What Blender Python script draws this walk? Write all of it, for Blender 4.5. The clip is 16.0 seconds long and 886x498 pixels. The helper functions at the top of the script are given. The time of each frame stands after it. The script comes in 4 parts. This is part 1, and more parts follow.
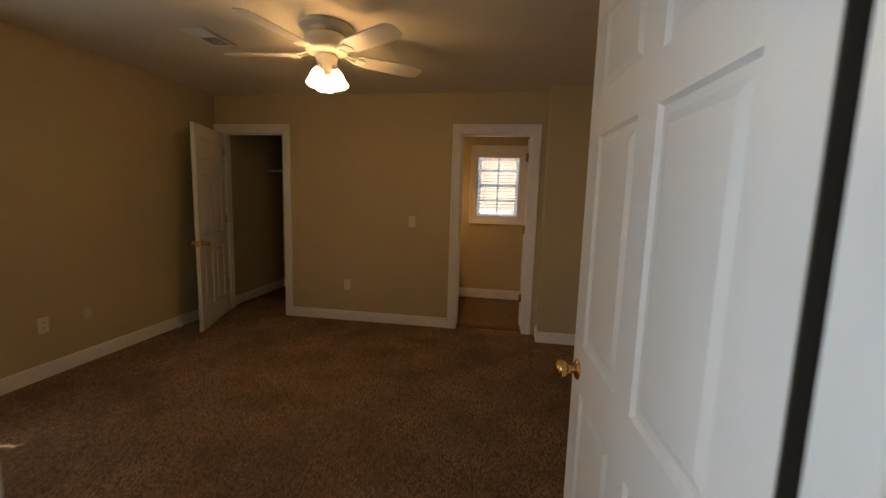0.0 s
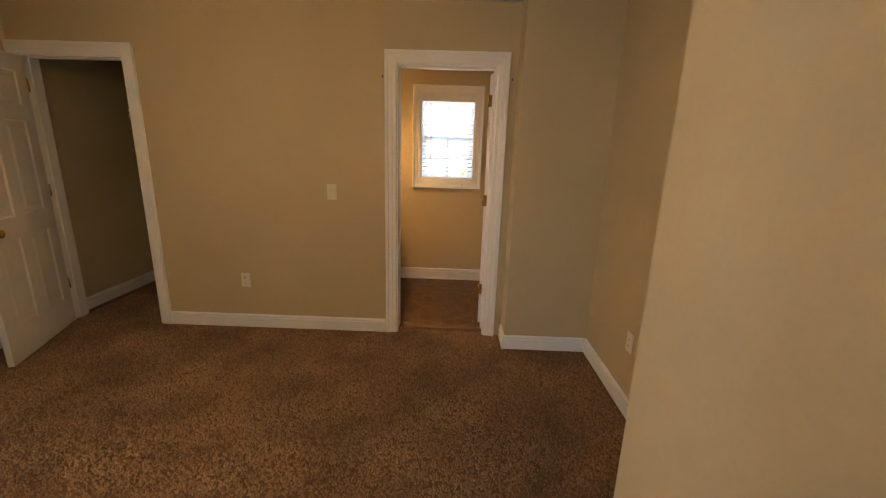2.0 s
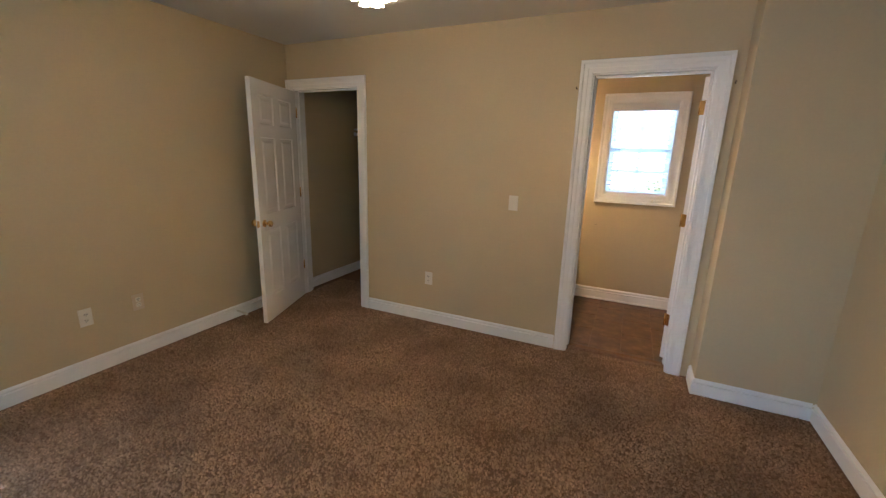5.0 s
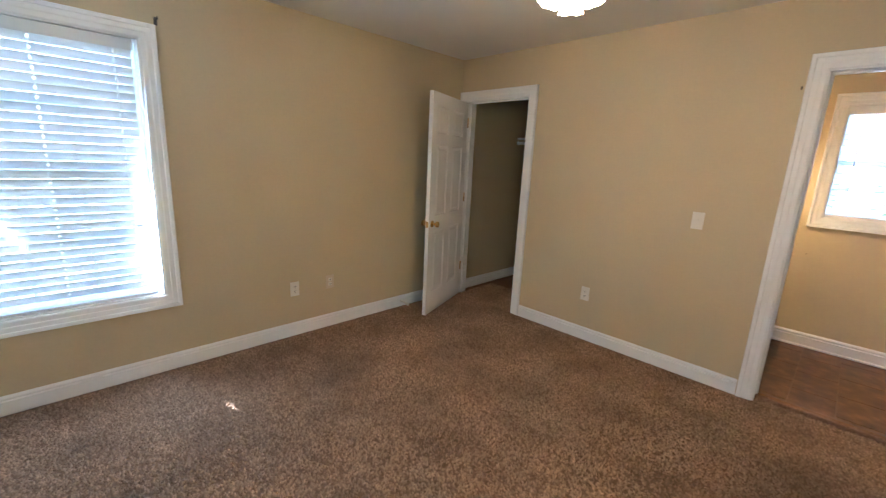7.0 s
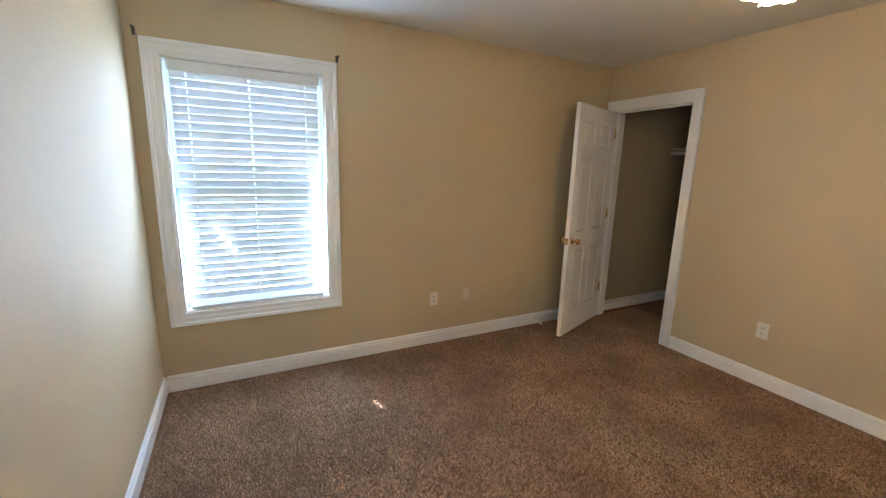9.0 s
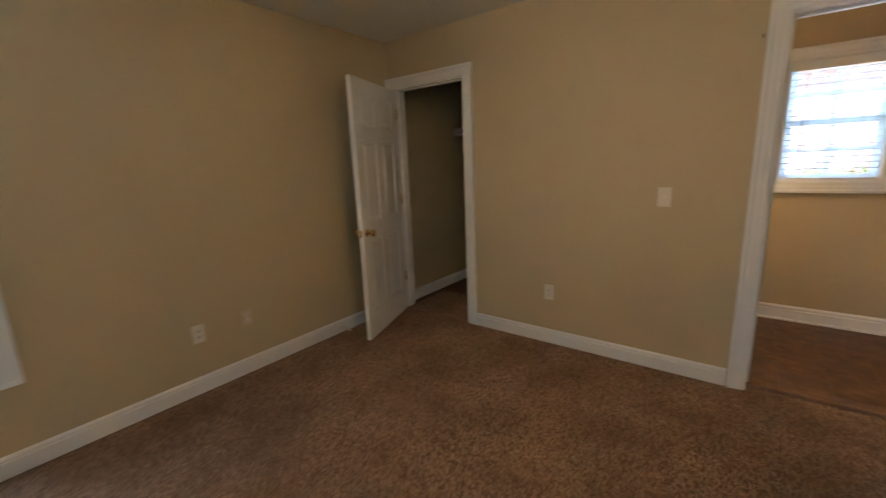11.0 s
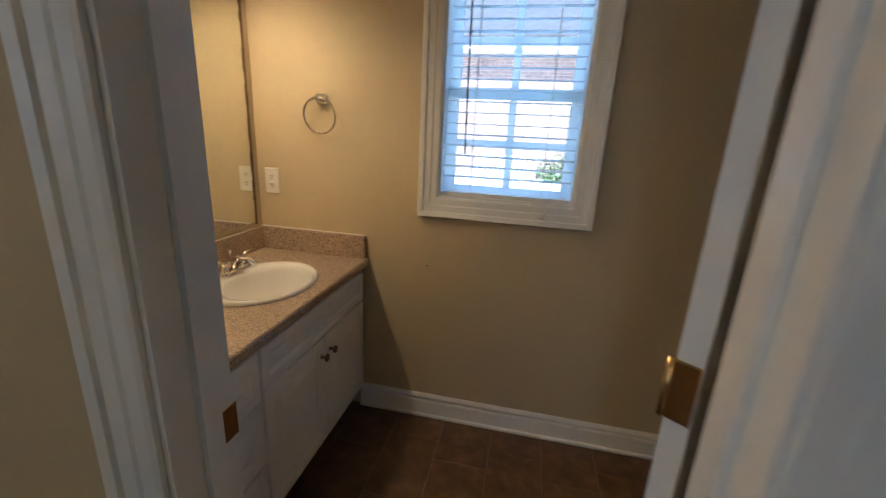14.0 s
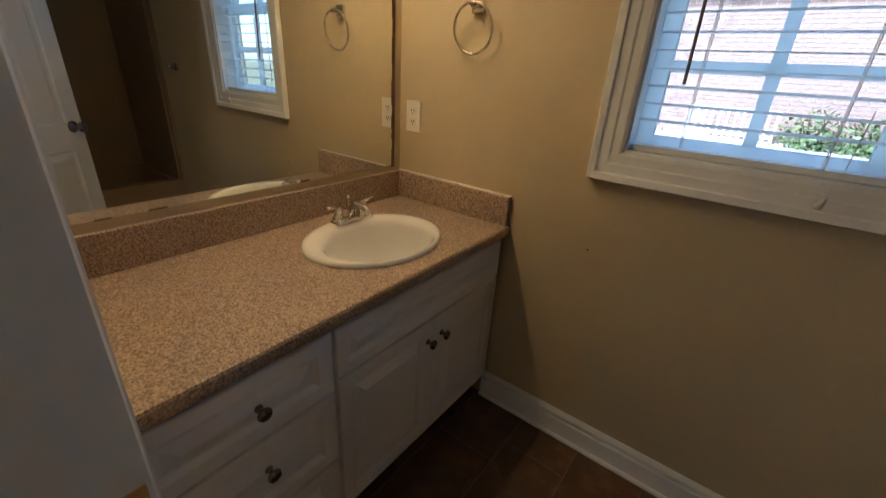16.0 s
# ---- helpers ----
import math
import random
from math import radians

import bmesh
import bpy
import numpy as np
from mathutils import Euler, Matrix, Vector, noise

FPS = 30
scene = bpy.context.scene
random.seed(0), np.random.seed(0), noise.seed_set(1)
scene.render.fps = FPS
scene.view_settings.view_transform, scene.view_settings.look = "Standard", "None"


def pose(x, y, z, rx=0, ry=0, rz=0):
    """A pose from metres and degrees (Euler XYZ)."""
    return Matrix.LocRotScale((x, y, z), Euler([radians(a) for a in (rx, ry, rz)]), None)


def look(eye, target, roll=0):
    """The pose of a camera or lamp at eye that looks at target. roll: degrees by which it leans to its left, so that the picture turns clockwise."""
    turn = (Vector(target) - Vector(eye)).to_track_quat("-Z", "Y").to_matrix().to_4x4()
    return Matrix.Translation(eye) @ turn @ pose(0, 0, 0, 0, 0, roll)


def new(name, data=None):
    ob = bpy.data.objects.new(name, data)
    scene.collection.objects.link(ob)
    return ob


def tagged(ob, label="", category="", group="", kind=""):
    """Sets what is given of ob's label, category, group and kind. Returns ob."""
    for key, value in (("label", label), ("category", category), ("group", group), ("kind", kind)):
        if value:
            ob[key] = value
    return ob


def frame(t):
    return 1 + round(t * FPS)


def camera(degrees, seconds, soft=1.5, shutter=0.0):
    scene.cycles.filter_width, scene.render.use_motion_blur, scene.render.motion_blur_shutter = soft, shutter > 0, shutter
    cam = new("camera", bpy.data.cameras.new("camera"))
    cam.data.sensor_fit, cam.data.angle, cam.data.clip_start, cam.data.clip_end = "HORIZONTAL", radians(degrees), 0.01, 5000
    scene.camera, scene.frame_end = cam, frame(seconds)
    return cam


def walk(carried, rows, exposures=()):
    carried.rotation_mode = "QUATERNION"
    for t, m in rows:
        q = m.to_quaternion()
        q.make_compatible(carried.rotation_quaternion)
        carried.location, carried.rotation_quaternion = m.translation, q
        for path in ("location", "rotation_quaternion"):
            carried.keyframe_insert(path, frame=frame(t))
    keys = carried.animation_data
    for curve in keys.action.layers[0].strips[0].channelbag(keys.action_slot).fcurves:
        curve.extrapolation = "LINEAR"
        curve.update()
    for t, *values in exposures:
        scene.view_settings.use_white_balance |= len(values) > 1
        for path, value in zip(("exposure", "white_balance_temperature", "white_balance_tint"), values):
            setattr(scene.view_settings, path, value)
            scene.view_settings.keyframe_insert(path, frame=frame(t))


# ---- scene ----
cam = camera(95.6, 16.0, soft=1.2, shutter=0.3)
PATH = [
    (0, (0.097, -0.157, 1.391), (-0.212, 1.803, 1.138), 1.7),
    (0.5, (0.019, 0.233, 1.422), (-0.12, 2.208, 1.138), 2.1),
    (1, (-0.005, 0.562, 1.476), (0.03, 2.53, 1.117), 1.5),
    (1.5, (0.027, 0.843, 1.475), (0.002, 2.799, 1.061), 1.6),
    (2, (0.009, 0.963, 1.478), (-0.025, 2.902, 0.99), 1.7),
    (2.5, (-0.014, 0.979, 1.501), (-0.093, 2.913, 0.999), 2.0),
    (3, (-0.035, 0.985, 1.5), (-0.231, 2.913, 1.009), 1.8),
    (5.5, (-0.113, 0.881, 1.474), (-1.06, 2.586, 1.03), 2.3),
    (6, (-0.158, 0.836, 1.465), (-1.235, 2.466, 1.032), 3.0),
    (6.5, (-0.137, 0.865, 1.475), (-1.385, 2.363, 1.031), 2.7),
    (7, (-0.18, 0.829, 1.465), (-1.561, 2.207, 1.027), 2.7),
    (7.5, (-0.209, 0.808, 1.472), (-1.725, 2.044, 1.053), 2.7),
    (8, (-0.215, 0.792, 1.486), (-1.829, 1.894, 1.063), 2.6),
    (8.2, (-0.228, 0.781, 1.486), (-1.875, 1.835, 1.067), 2.7),
    (9.2, (-0.290, 0.738, 1.470), (-2.05, 1.635, 1.07), 1.5),
    (10.3, (-0.344, 0.769, 1.443), (-2.032, 1.768, 1.053), 0.3),
    (10.5, (-0.388, 0.848, 1.451), (-1.961, 2.008, 1.028), 0.5),
    (11, (-0.482, 1.231, 1.389), (-1.676, 2.779, 0.969), -2.3),
    (11.5, (-0.507, 1.633, 1.451), (-1.106, 3.487, 1.0), -1.3),
    (12, (-0.52, 2.059, 1.431), (-0.607, 3.998, 0.946), -0.5),
    (12.5, (-0.363, 2.476, 1.425), (-0.296, 4.423, 0.971), 0.2),
    (13, (-0.21, 2.862, 1.442), (-0.112, 4.809, 0.994), -0.5),
    (13.5, (-0.083, 3.250, 1.407), (0.014, 5.194, 0.953), 2.2),
    (14, (0.045, 3.633, 1.404), (-0.339, 5.518, 0.856), 2.9),
    (14.5, (0.03, 3.886, 1.355), (-0.743, 5.647, 0.807), 1.6),
    (15, (-0.032, 4.039, 1.369), (-1.12, 5.632, 0.84), 1.4),
    (15.5, (-0.043, 4.076, 1.361), (-1.196, 5.594, 0.755), 3.0),
    (16, (-0.039, 4.081, 1.325), (-1.12, 5.557, 0.518), 3.6),
]
EXPOSURES = [
    (0.0, 1.25, 7400, 18), (0.5, 1.75, 7300, 18), (1.0, 2.12, 7500, 18), (1.5, 2.28, 7300, 17), (2.5, 2.48, 6250, 16), (3.0, 2.56, 5800, 16), (5.5, 2.9, 4800, 10),
    (7.0, 3.25, 4700, 10), (8.2, 3.3, 4750, 10), (10.3, 2.5, 5300, 10), (11.0, 2.3, 5300, 10), (11.5, 3.1, 5150, 10), (12.0, 3.15, 4850, 10), (12.5, 2.9, 4700, 10), (13.0, 2.55, 4600, 10), (13.5, 2.1, 4550, 8), (14.0, 1.5, 4500, 5), (14.5, 1.1, 4600, 4), (15.0, 1.05, 4600, 4), (16.0, 1.05, 4700, 4),
]
walk(cam, [(t, look(eye, target, roll)) for t, eye, target, roll in PATH], EXPOSURES)
# ---------------------------------------------------------------- world and large lights
world = bpy.data.worlds.new("sky")
scene.world = world
world.use_nodes = True
wn = world.node_tree
sky = wn.nodes.new("ShaderNodeTexSky")
sky.sky_type, sky.sun_disc = "NISHITA", False
SUN_EL, SUN_AZ = radians(42), radians(223)
sky.sun_elevation, sky.sun_rotation = SUN_EL, SUN_AZ
wn.nodes["Background"].inputs["Strength"].default_value = 0.15
wn.links.new(sky.outputs["Color"], wn.nodes["Background"].inputs["Color"])
sun = new("sun", bpy.data.lights.new("sun", "SUN"))
sun.data.energy, sun.data.angle, sun.data.color = 5.0, radians(0.5), (1.0, 0.96, 0.90)
sun.matrix_world = look((math.sin(SUN_AZ) * 20, math.cos(SUN_AZ) * 20, 20 * math.tan(SUN_EL)), (0, 0, 0))


def area_light(name, at, to, sx, sy, watts, colour):
    lamp = new(name, bpy.data.lights.new(name, "AREA"))
    lamp.data.shape, lamp.data.size, lamp.data.size_y = "RECTANGLE", sx, sy
    lamp.data.energy, lamp.data.color = watts, colour
    lamp.matrix_world = look(at, to)
    return lamp


def point_light(name, at, watts, colour, radius=0.04):
    lamp = new(name, bpy.data.lights.new(name, "POINT"))
    lamp.data.energy, lamp.data.color, lamp.data.shadow_soft_size = watts, colour, radius
    lamp.location = at
    return lamp


DAY, WARM, GOLD = (0.80, 0.90, 1.0), (1.0, 0.63, 0.29), (1.0, 0.62, 0.27)
for _y, _w in ((0.429, 0.85), (1.281, 2.9)):
    area_light("west_window_daylight", (-3.20, _y, 1.29), (0, _y * 0.3 + 0.6, 1.1), 0.026, 1.40, _w, DAY)
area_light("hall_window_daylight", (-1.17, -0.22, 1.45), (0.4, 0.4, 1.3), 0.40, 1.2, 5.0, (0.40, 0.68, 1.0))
# unseen fill lamp added to brighten the north wall and its step
area_light("hall_far_fill", (-0.82, -1.73, 1.40), (0.3, 2.2, 1.5), 0.50, 1.2, 3.2, (0.72, 0.86, 1.0))
# fill lamp added outdoors above the bathroom window to boost the sky's light
area_light("bath_window_fill", (-0.05, 6.2, 2.75), (-0.05, 5.0, 1.45), 0.9, 0.9, 1.2, (0.78, 0.90, 1.0))
FAN_W, VANITY_W = 0.15, 2.4

# ---------------------------------------------------------------- materials


def material(name, colour, rough=0.6, metal=0.0, vary=0.08, scale=3.0, fine=0.0, fine_scale=200.0, bump=0.0, bump_scale=300.0, spec=0.5, second=None):
    m = bpy.data.materials.new(name)
    m.use_nodes = True
    nt = m.node_tree
    b = nt.nodes["Principled BSDF"]
    b.inputs["Roughness"].default_value, b.inputs["Metallic"].default_value = rough, metal
    b.inputs["Specular IOR Level"].default_value = spec
    geo = nt.nodes.new("ShaderNodeTexCoord")
    big = nt.nodes.new("ShaderNodeTexNoise")
    big.inputs["Scale"].default_value, big.inputs["Detail"].default_value = scale, 5
    nt.links.new(geo.outputs["Object"], big.inputs["Vector"])
    small = nt.nodes.new("ShaderNodeTexNoise")
    small.inputs["Scale"].default_value, small.inputs["Detail"].default_value = fine_scale, 3
    nt.links.new(geo.outputs["Object"], small.inputs["Vector"])
    mix = nt.nodes.new("ShaderNodeMix")
    mix.data_type = "RGBA"
    dark = [c * (1 - vary) for c in colour]
    light = [min(1, c * (1 + vary)) for c in colour]
    mix.inputs["A"].default_value, mix.inputs["B"].default_value = (*dark, 1), (*light, 1)
    ramp = nt.nodes.new("ShaderNodeMapRange")
    ramp.inputs["From Min"].default_value, ramp.inputs["From Max"].default_value = 0.3, 0.7
    nt.links.new(big.outputs["Fac"], ramp.inputs["Value"])
    nt.links.new(ramp.outputs["Result"], mix.inputs["Factor"])
    out = mix.outputs["Result"]
    if fine:
        mix2 = nt.nodes.new("ShaderNodeMix")
        mix2.data_type = "RGBA"
        r2 = nt.nodes.new("ShaderNodeMapRange")
        r2.inputs["From Min"].default_value, r2.inputs["From Max"].default_value = 0.35, 0.65
        r2.inputs["To Max"].default_value = fine
        nt.links.new(small.outputs["Fac"], r2.inputs["Value"])
        nt.links.new(r2.outputs["Result"], mix2.inputs["Factor"])
        nt.links.new(out, mix2.inputs["A"])
        mix2.inputs["B"].default_value = (*(second or [c * 0.5 for c in colour]), 1)
        out = mix2.outputs["Result"]
    nt.links.new(out, b.inputs["Base Color"])
    if bump:
        bn = nt.nodes.new("ShaderNodeTexNoise")
        bn.inputs["Scale"].default_value, bn.inputs["Detail"].default_value = bump_scale, 4
        nt.links.new(geo.outputs["Object"], bn.inputs["Vector"])
        bp = nt.nodes.new("ShaderNodeBump")
        bp.inputs["Strength"].default_value, bp.inputs["Distance"].default_value = bump, 0.004
        nt.links.new(bn.outputs["Fac"], bp.inputs["Height"])
        nt.links.new(bp.outputs["Normal"], b.inputs["Normal"])
    return m


def plain(name, colour, rough, metal=0.0, **inputs):
    m = bpy.data.materials.new(name)
    m.use_nodes = True
    b = m.node_tree.nodes["Principled BSDF"]
    b.inputs["Base Color"].default_value = (*colour, 1)
    b.inputs["Roughness"].default_value, b.inputs["Metallic"].default_value = rough, metal
    for k, v in inputs.items():
        b.inputs[k.replace("_", " ")].default_value = v
    return m


PAINT = material("tan_wall_paint", (0.545, 0.441, 0.260), 0.62, vary=0.035, scale=1.3, bump=0.12, bump_scale=140, fine=0.05, fine_scale=60)
CEILING = material("ceiling_paint", (0.70, 0.66, 0.57), 0.85, vary=0.03, scale=1.0, bump=0.25, bump_scale=180)
TRIM = material("white_trim_paint", (0.82, 0.81, 0.78), 0.35, vary=0.03, scale=4, bump=0.04, bump_scale=60)
DOOR = material("white_door_paint", (0.78, 0.76, 0.72), 0.42, vary=0.03, scale=3, bump=0.10, bump_scale=220)
CARPET = material("brown_carpet", (0.215, 0.133, 0.078), 0.95, vary=0.25, scale=1.8, fine=0.9, fine_scale=75, second=(0.150, 0.088, 0.050), bump=0.6, bump_scale=120, spec=0.1)
PILE = material("brown_carpet_pile", (0.290, 0.188, 0.114), 0.95, vary=0.26, scale=2.6, spec=0.1)
_nt = PILE.node_tree
_geo = _nt.nodes.new("ShaderNodeNewGeometry")
_hue = _nt.nodes.new("ShaderNodeHueSaturation")
_rng = _nt.nodes.new("ShaderNodeMapRange")
_rng.inputs["To Min"].default_value, _rng.inputs["To Max"].default_value = 0.64, 1.30
_nt.links.new(_geo.outputs["Random Per Island"], _rng.inputs["Value"])
_nt.links.new(_rng.outputs["Result"], _hue.inputs["Value"])
_src = _nt.nodes["Principled BSDF"].inputs["Base Color"].links[0].from_socket
_nt.links.new(_src, _hue.inputs["Color"])
_nt.links.new(_hue.outputs["Color"], _nt.nodes["Principled BSDF"].inputs["Base Color"])
TILE = material("brown_mottled_vinyl", (0.120, 0.059, 0.024), 0.40, vary=0.6, scale=9, fine=0.65, fine_scale=20, second=(0.060, 0.026, 0.011), bump=0.08, bump_scale=60)
_nt = TILE.node_tree
_rnd = _nt.nodes.new("ShaderNodeObjectInfo")
_far = _nt.nodes.new("ShaderNodeMath")
_far.operation = "MULTIPLY"
_far.inputs[1].default_value = 37.0
_add = _nt.nodes.new("ShaderNodeVectorMath")
_nt.links.new(_rnd.outputs["Random"], _far.inputs[0])
_nt.links.new(_far.outputs["Value"], _add.inputs[1])
for _n in [n for n in _nt.nodes if n.type == "TEX_NOISE"]:
    _nt.links.new(_n.inputs["Vector"].links[0].from_socket, _add.inputs[0])
    _nt.links.new(_add.outputs["Vector"], _n.inputs["Vector"])
GROUT = material("dark_grout", (0.21, 0.145, 0.095), 0.8, vary=0.2, scale=20)
BRASS = material("polished_brass", (0.80, 0.52, 0.18), 0.22, 1.0, vary=0.08, scale=30)
CHROME = material("chrome", (0.82, 0.80, 0.77), 0.10, 1.0, vary=0.03, scale=20)
NICKEL = material("dark_nickel", (0.28, 0.25, 0.23), 0.25, 1.0, vary=0.1, scale=30)
IRON = material("grey_iron", (0.10, 0.09, 0.08), 0.5, 0.8, vary=0.2, scale=50)
PLASTIC = material("cream_plastic", (0.74, 0.70, 0.61), 0.35, vary=0.02, scale=10)
TANPLATE = material("tan_plastic", (0.60, 0.50, 0.36), 0.4, vary=0.02, scale=10)
# near black of slots, duct and toe kicks, also the hinge gap's painted shade
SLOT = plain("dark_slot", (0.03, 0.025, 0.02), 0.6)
LAMINATE = material("speckled_laminate", (0.53, 0.385, 0.255), 0.42, vary=0.06, scale=3, fine=0.92, fine_scale=220, second=(0.125, 0.088, 0.064), bump=0.05, bump_scale=300)
CABINET = material("white_thermofoil", (0.80, 0.79, 0.77), 0.38, vary=0.025, scale=4, bump=0.02, bump_scale=40)
PORCELAIN = material("white_porcelain", (0.84, 0.81, 0.75), 0.12, vary=0.02, scale=6)
MIRROR = plain("silvered_mirror", (0.90, 0.92, 0.88), 0.015, 1.0)
RAWEDGE = material("brown_mirror_edge", (0.16, 0.10, 0.06), 0.7, vary=0.35, scale=25)
VINYL = material("white_vinyl_sash", (0.88, 0.89, 0.90), 0.4, vary=0.02, scale=8)
SLAT = material("white_faux_wood_slat", (0.80, 0.80, 0.78), 0.45, vary=0.03, scale=12, bump=0.05, bump_scale=80)
WAND = material("clear_brown_wand", (0.16, 0.12, 0.09), 0.3, vary=0.1, scale=20)
MINI = material("white_mini_slat", (0.88, 0.89, 0.90), 0.4, vary=0.02, scale=12)
_tr = MINI.node_tree.nodes.new("ShaderNodeBsdfTranslucent")
_tr.inputs["Color"].default_value = (0.93, 0.96, 0.98, 1)
_mx = MINI.node_tree.nodes.new("ShaderNodeMixShader")
_mx.inputs["Fac"].default_value = 0.88
MINI.node_tree.links.new(MINI.node_tree.nodes["Principled BSDF"].outputs["BSDF"], _mx.inputs[1])
MINI.node_tree.links.new(_tr.outputs["BSDF"], _mx.inputs[2])
MINI.node_tree.links.new(_mx.outputs["Shader"], MINI.node_tree.nodes["Material Output"].inputs["Surface"])
THINSLAT = SLAT.copy()
THINSLAT.name = "thin_white_slat"
_tr = THINSLAT.node_tree.nodes.new("ShaderNodeBsdfTranslucent")
_tr.inputs["Color"].default_value = (0.90, 0.90, 0.89, 1)
_mx = THINSLAT.node_tree.nodes.new("ShaderNodeMixShader")
_mx.inputs["Fac"].default_value = 0.28
THINSLAT.node_tree.links.new(THINSLAT.node_tree.nodes["Principled BSDF"].outputs["BSDF"], _mx.inputs[1])
THINSLAT.node_tree.links.new(_tr.outputs["BSDF"], _mx.inputs[2])
THINSLAT.node_tree.links.new(_mx.outputs["Shader"], THINSLAT.node_tree.nodes["Material Output"].inputs["Surface"])
GRILLE = VINYL.copy()
GRILLE.name = "thin_vinyl_grille"
_tr = GRILLE.node_tree.nodes.new("ShaderNodeBsdfTranslucent")
_tr.inputs["Color"].default_value = (0.92, 0.98, 0.99, 1)
_mx = GRILLE.node_tree.nodes.new("ShaderNodeMixShader")
_mx.inputs["Fac"].default_value = 0.75
GRILLE.node_tree.links.new(GRILLE.node_tree.nodes["Principled BSDF"].outputs["BSDF"], _mx.inputs[1])
GRILLE.node_tree.links.new(_tr.outputs["BSDF"], _mx.inputs[2])
GRILLE.node_tree.links.new(_mx.outputs["Shader"], GRILLE.node_tree.nodes["Material Output"].inputs["Surface"])
CORD = plain("white_cord", (0.78, 0.77, 0.74), 0.8)
FIBREGLASS = material("almond_fibreglass", (0.34, 0.225, 0.115), 0.20, vary=0.04, scale=3)
FANWHITE = material("white_fan_enamel", (0.80, 0.77, 0.70), 0.4, vary=0.03, scale=6)
BRICK = material("pale_brick", (0.43, 0.29, 0.23), 0.85, vary=0.25, scale=6, bump=0.4, bump_scale=60)
MORTAR = material("mortar", (0.78, 0.76, 0.72), 0.9, vary=0.1, scale=8)
GRASS = material("lawn", (0.23, 0.22, 0.125), 0.95, vary=0.3, scale=2, fine=0.4, fine_scale=40)
CONCRETE = material("pale_concrete", (0.80, 0.79, 0.76), 0.85, vary=0.1, scale=2, fine=0.2, fine_scale=60)
LEAF = material("shrub_leaf", (0.10, 0.13, 0.05), 0.5, vary=0.4, scale=5)
GLASS = plain("window_glass", (1, 1, 1), 0.0, Transmission_Weight=1.0, IOR=1.01)
SHRUB = material("pale_shrub_leaf", (0.15, 0.19, 0.075), 0.5, vary=0.45, scale=9)
ROOF = material("grey_shingle", (0.12, 0.11, 0.10), 0.9, vary=0.2, scale=5)

SHADE = bpy.data.materials.new("frosted_lamp_glass")
SHADE.use_nodes = True
_b = SHADE.node_tree.nodes["Principled BSDF"]
_b.inputs["Base Color"].default_value = (0.9, 0.82, 0.66, 1)
_b.inputs["Roughness"].default_value = 0.4
_b.inputs["Emission Color"].default_value = (1.0, 0.63, 0.28, 1)
_b.inputs["Emission Strength"].default_value = 13.0
BELL = SHADE.copy()
BELL.name = "warm_lamp_glass"
BELL.node_tree.nodes["Principled BSDF"].inputs["Emission Color"].default_value = (1.0, 0.57, 0.21, 1)
BELL.node_tree.nodes["Principled BSDF"].inputs["Emission Strength"].default_value = 1.2

# ---------------------------------------------------------------- mesh helpers


def box(bm, x0, x1, y0, y1, z0, z1, m=None):
    vs = [bm.verts.new(Vector(p) if m is None else m @ Vector(p)) for p in
          ((x0, y0, z0), (x1, y0, z0), (x1, y1, z0), (x0, y1, z0), (x0, y0, z1), (x1, y0, z1), (x1, y1, z1), (x0, y1, z1))]
    for f in ((0, 3, 2, 1), (4, 5, 6, 7), (0, 1, 5, 4), (1, 2, 6, 5), (2, 3, 7, 6), (3, 0, 4, 7)):
        bm.faces.new([vs[i] for i in f])
    return bm


def soft_box(x0, x1, y0, y1, z0, z1, r=0.003, seg=2):
    bm = box(bmesh.new(), x0, x1, y0, y1, z0, z1)
    bmesh.ops.bevel(bm, geom=bm.edges[:], offset=r, segments=seg, profile=0.5, affect="EDGES")
    return bm


def to_object(name, bm, mat, smooth=False):
    bmesh.ops.recalc_face_normals(bm, faces=bm.faces[:])
    me = bpy.data.meshes.new(name)
    bm.to_mesh(me)
    bm.free()
    me.materials.append(mat)
    if smooth:
        for p in me.polygons:
            p.use_smooth = True
    return new(name, me)


def part(name, bm, mat, parent, label="", smooth=False):
    ob = to_object(name, bm, mat, smooth)
    ob.parent = parent
    if label:
        ob["label"] = label
    return ob


def empty(name, m=None):
    ob = new(name)
    ob.empty_display_size = 0.1
    if m is not None:
        ob.matrix_world = m
    return ob


def structure(name, bm, mat, label, category):
    return tagged(to_object(name, bm, mat), label, category, kind="structure")


def lathe(bm, profile, n=24, m=None):
    """Turn (radius, height) pairs round z."""
    m = m or Matrix()
    rings = []
    for r, z in profile:
        if r < 1e-5:
            rings.append([bm.verts.new(m @ Vector((0, 0, z)))])
        else:
            rings.append([bm.verts.new(m @ Vector((r * math.cos(2 * math.pi * i / n), r * math.sin(2 * math.pi * i / n), z))) for i in range(n)])
    for a, b in zip(rings, rings[1:]):
        for i in range(n):
            j = (i + 1) % n
            if len(a) == 1 and len(b) > 1:
                bm.faces.new((a[0], b[j], b[i]))
            elif len(b) == 1 and len(a) > 1:
                bm.faces.new((a[i], a[j], b[0]))
            elif len(a) > 1:
                bm.faces.new((a[i], a[j], b[j], b[i]))
    return bm


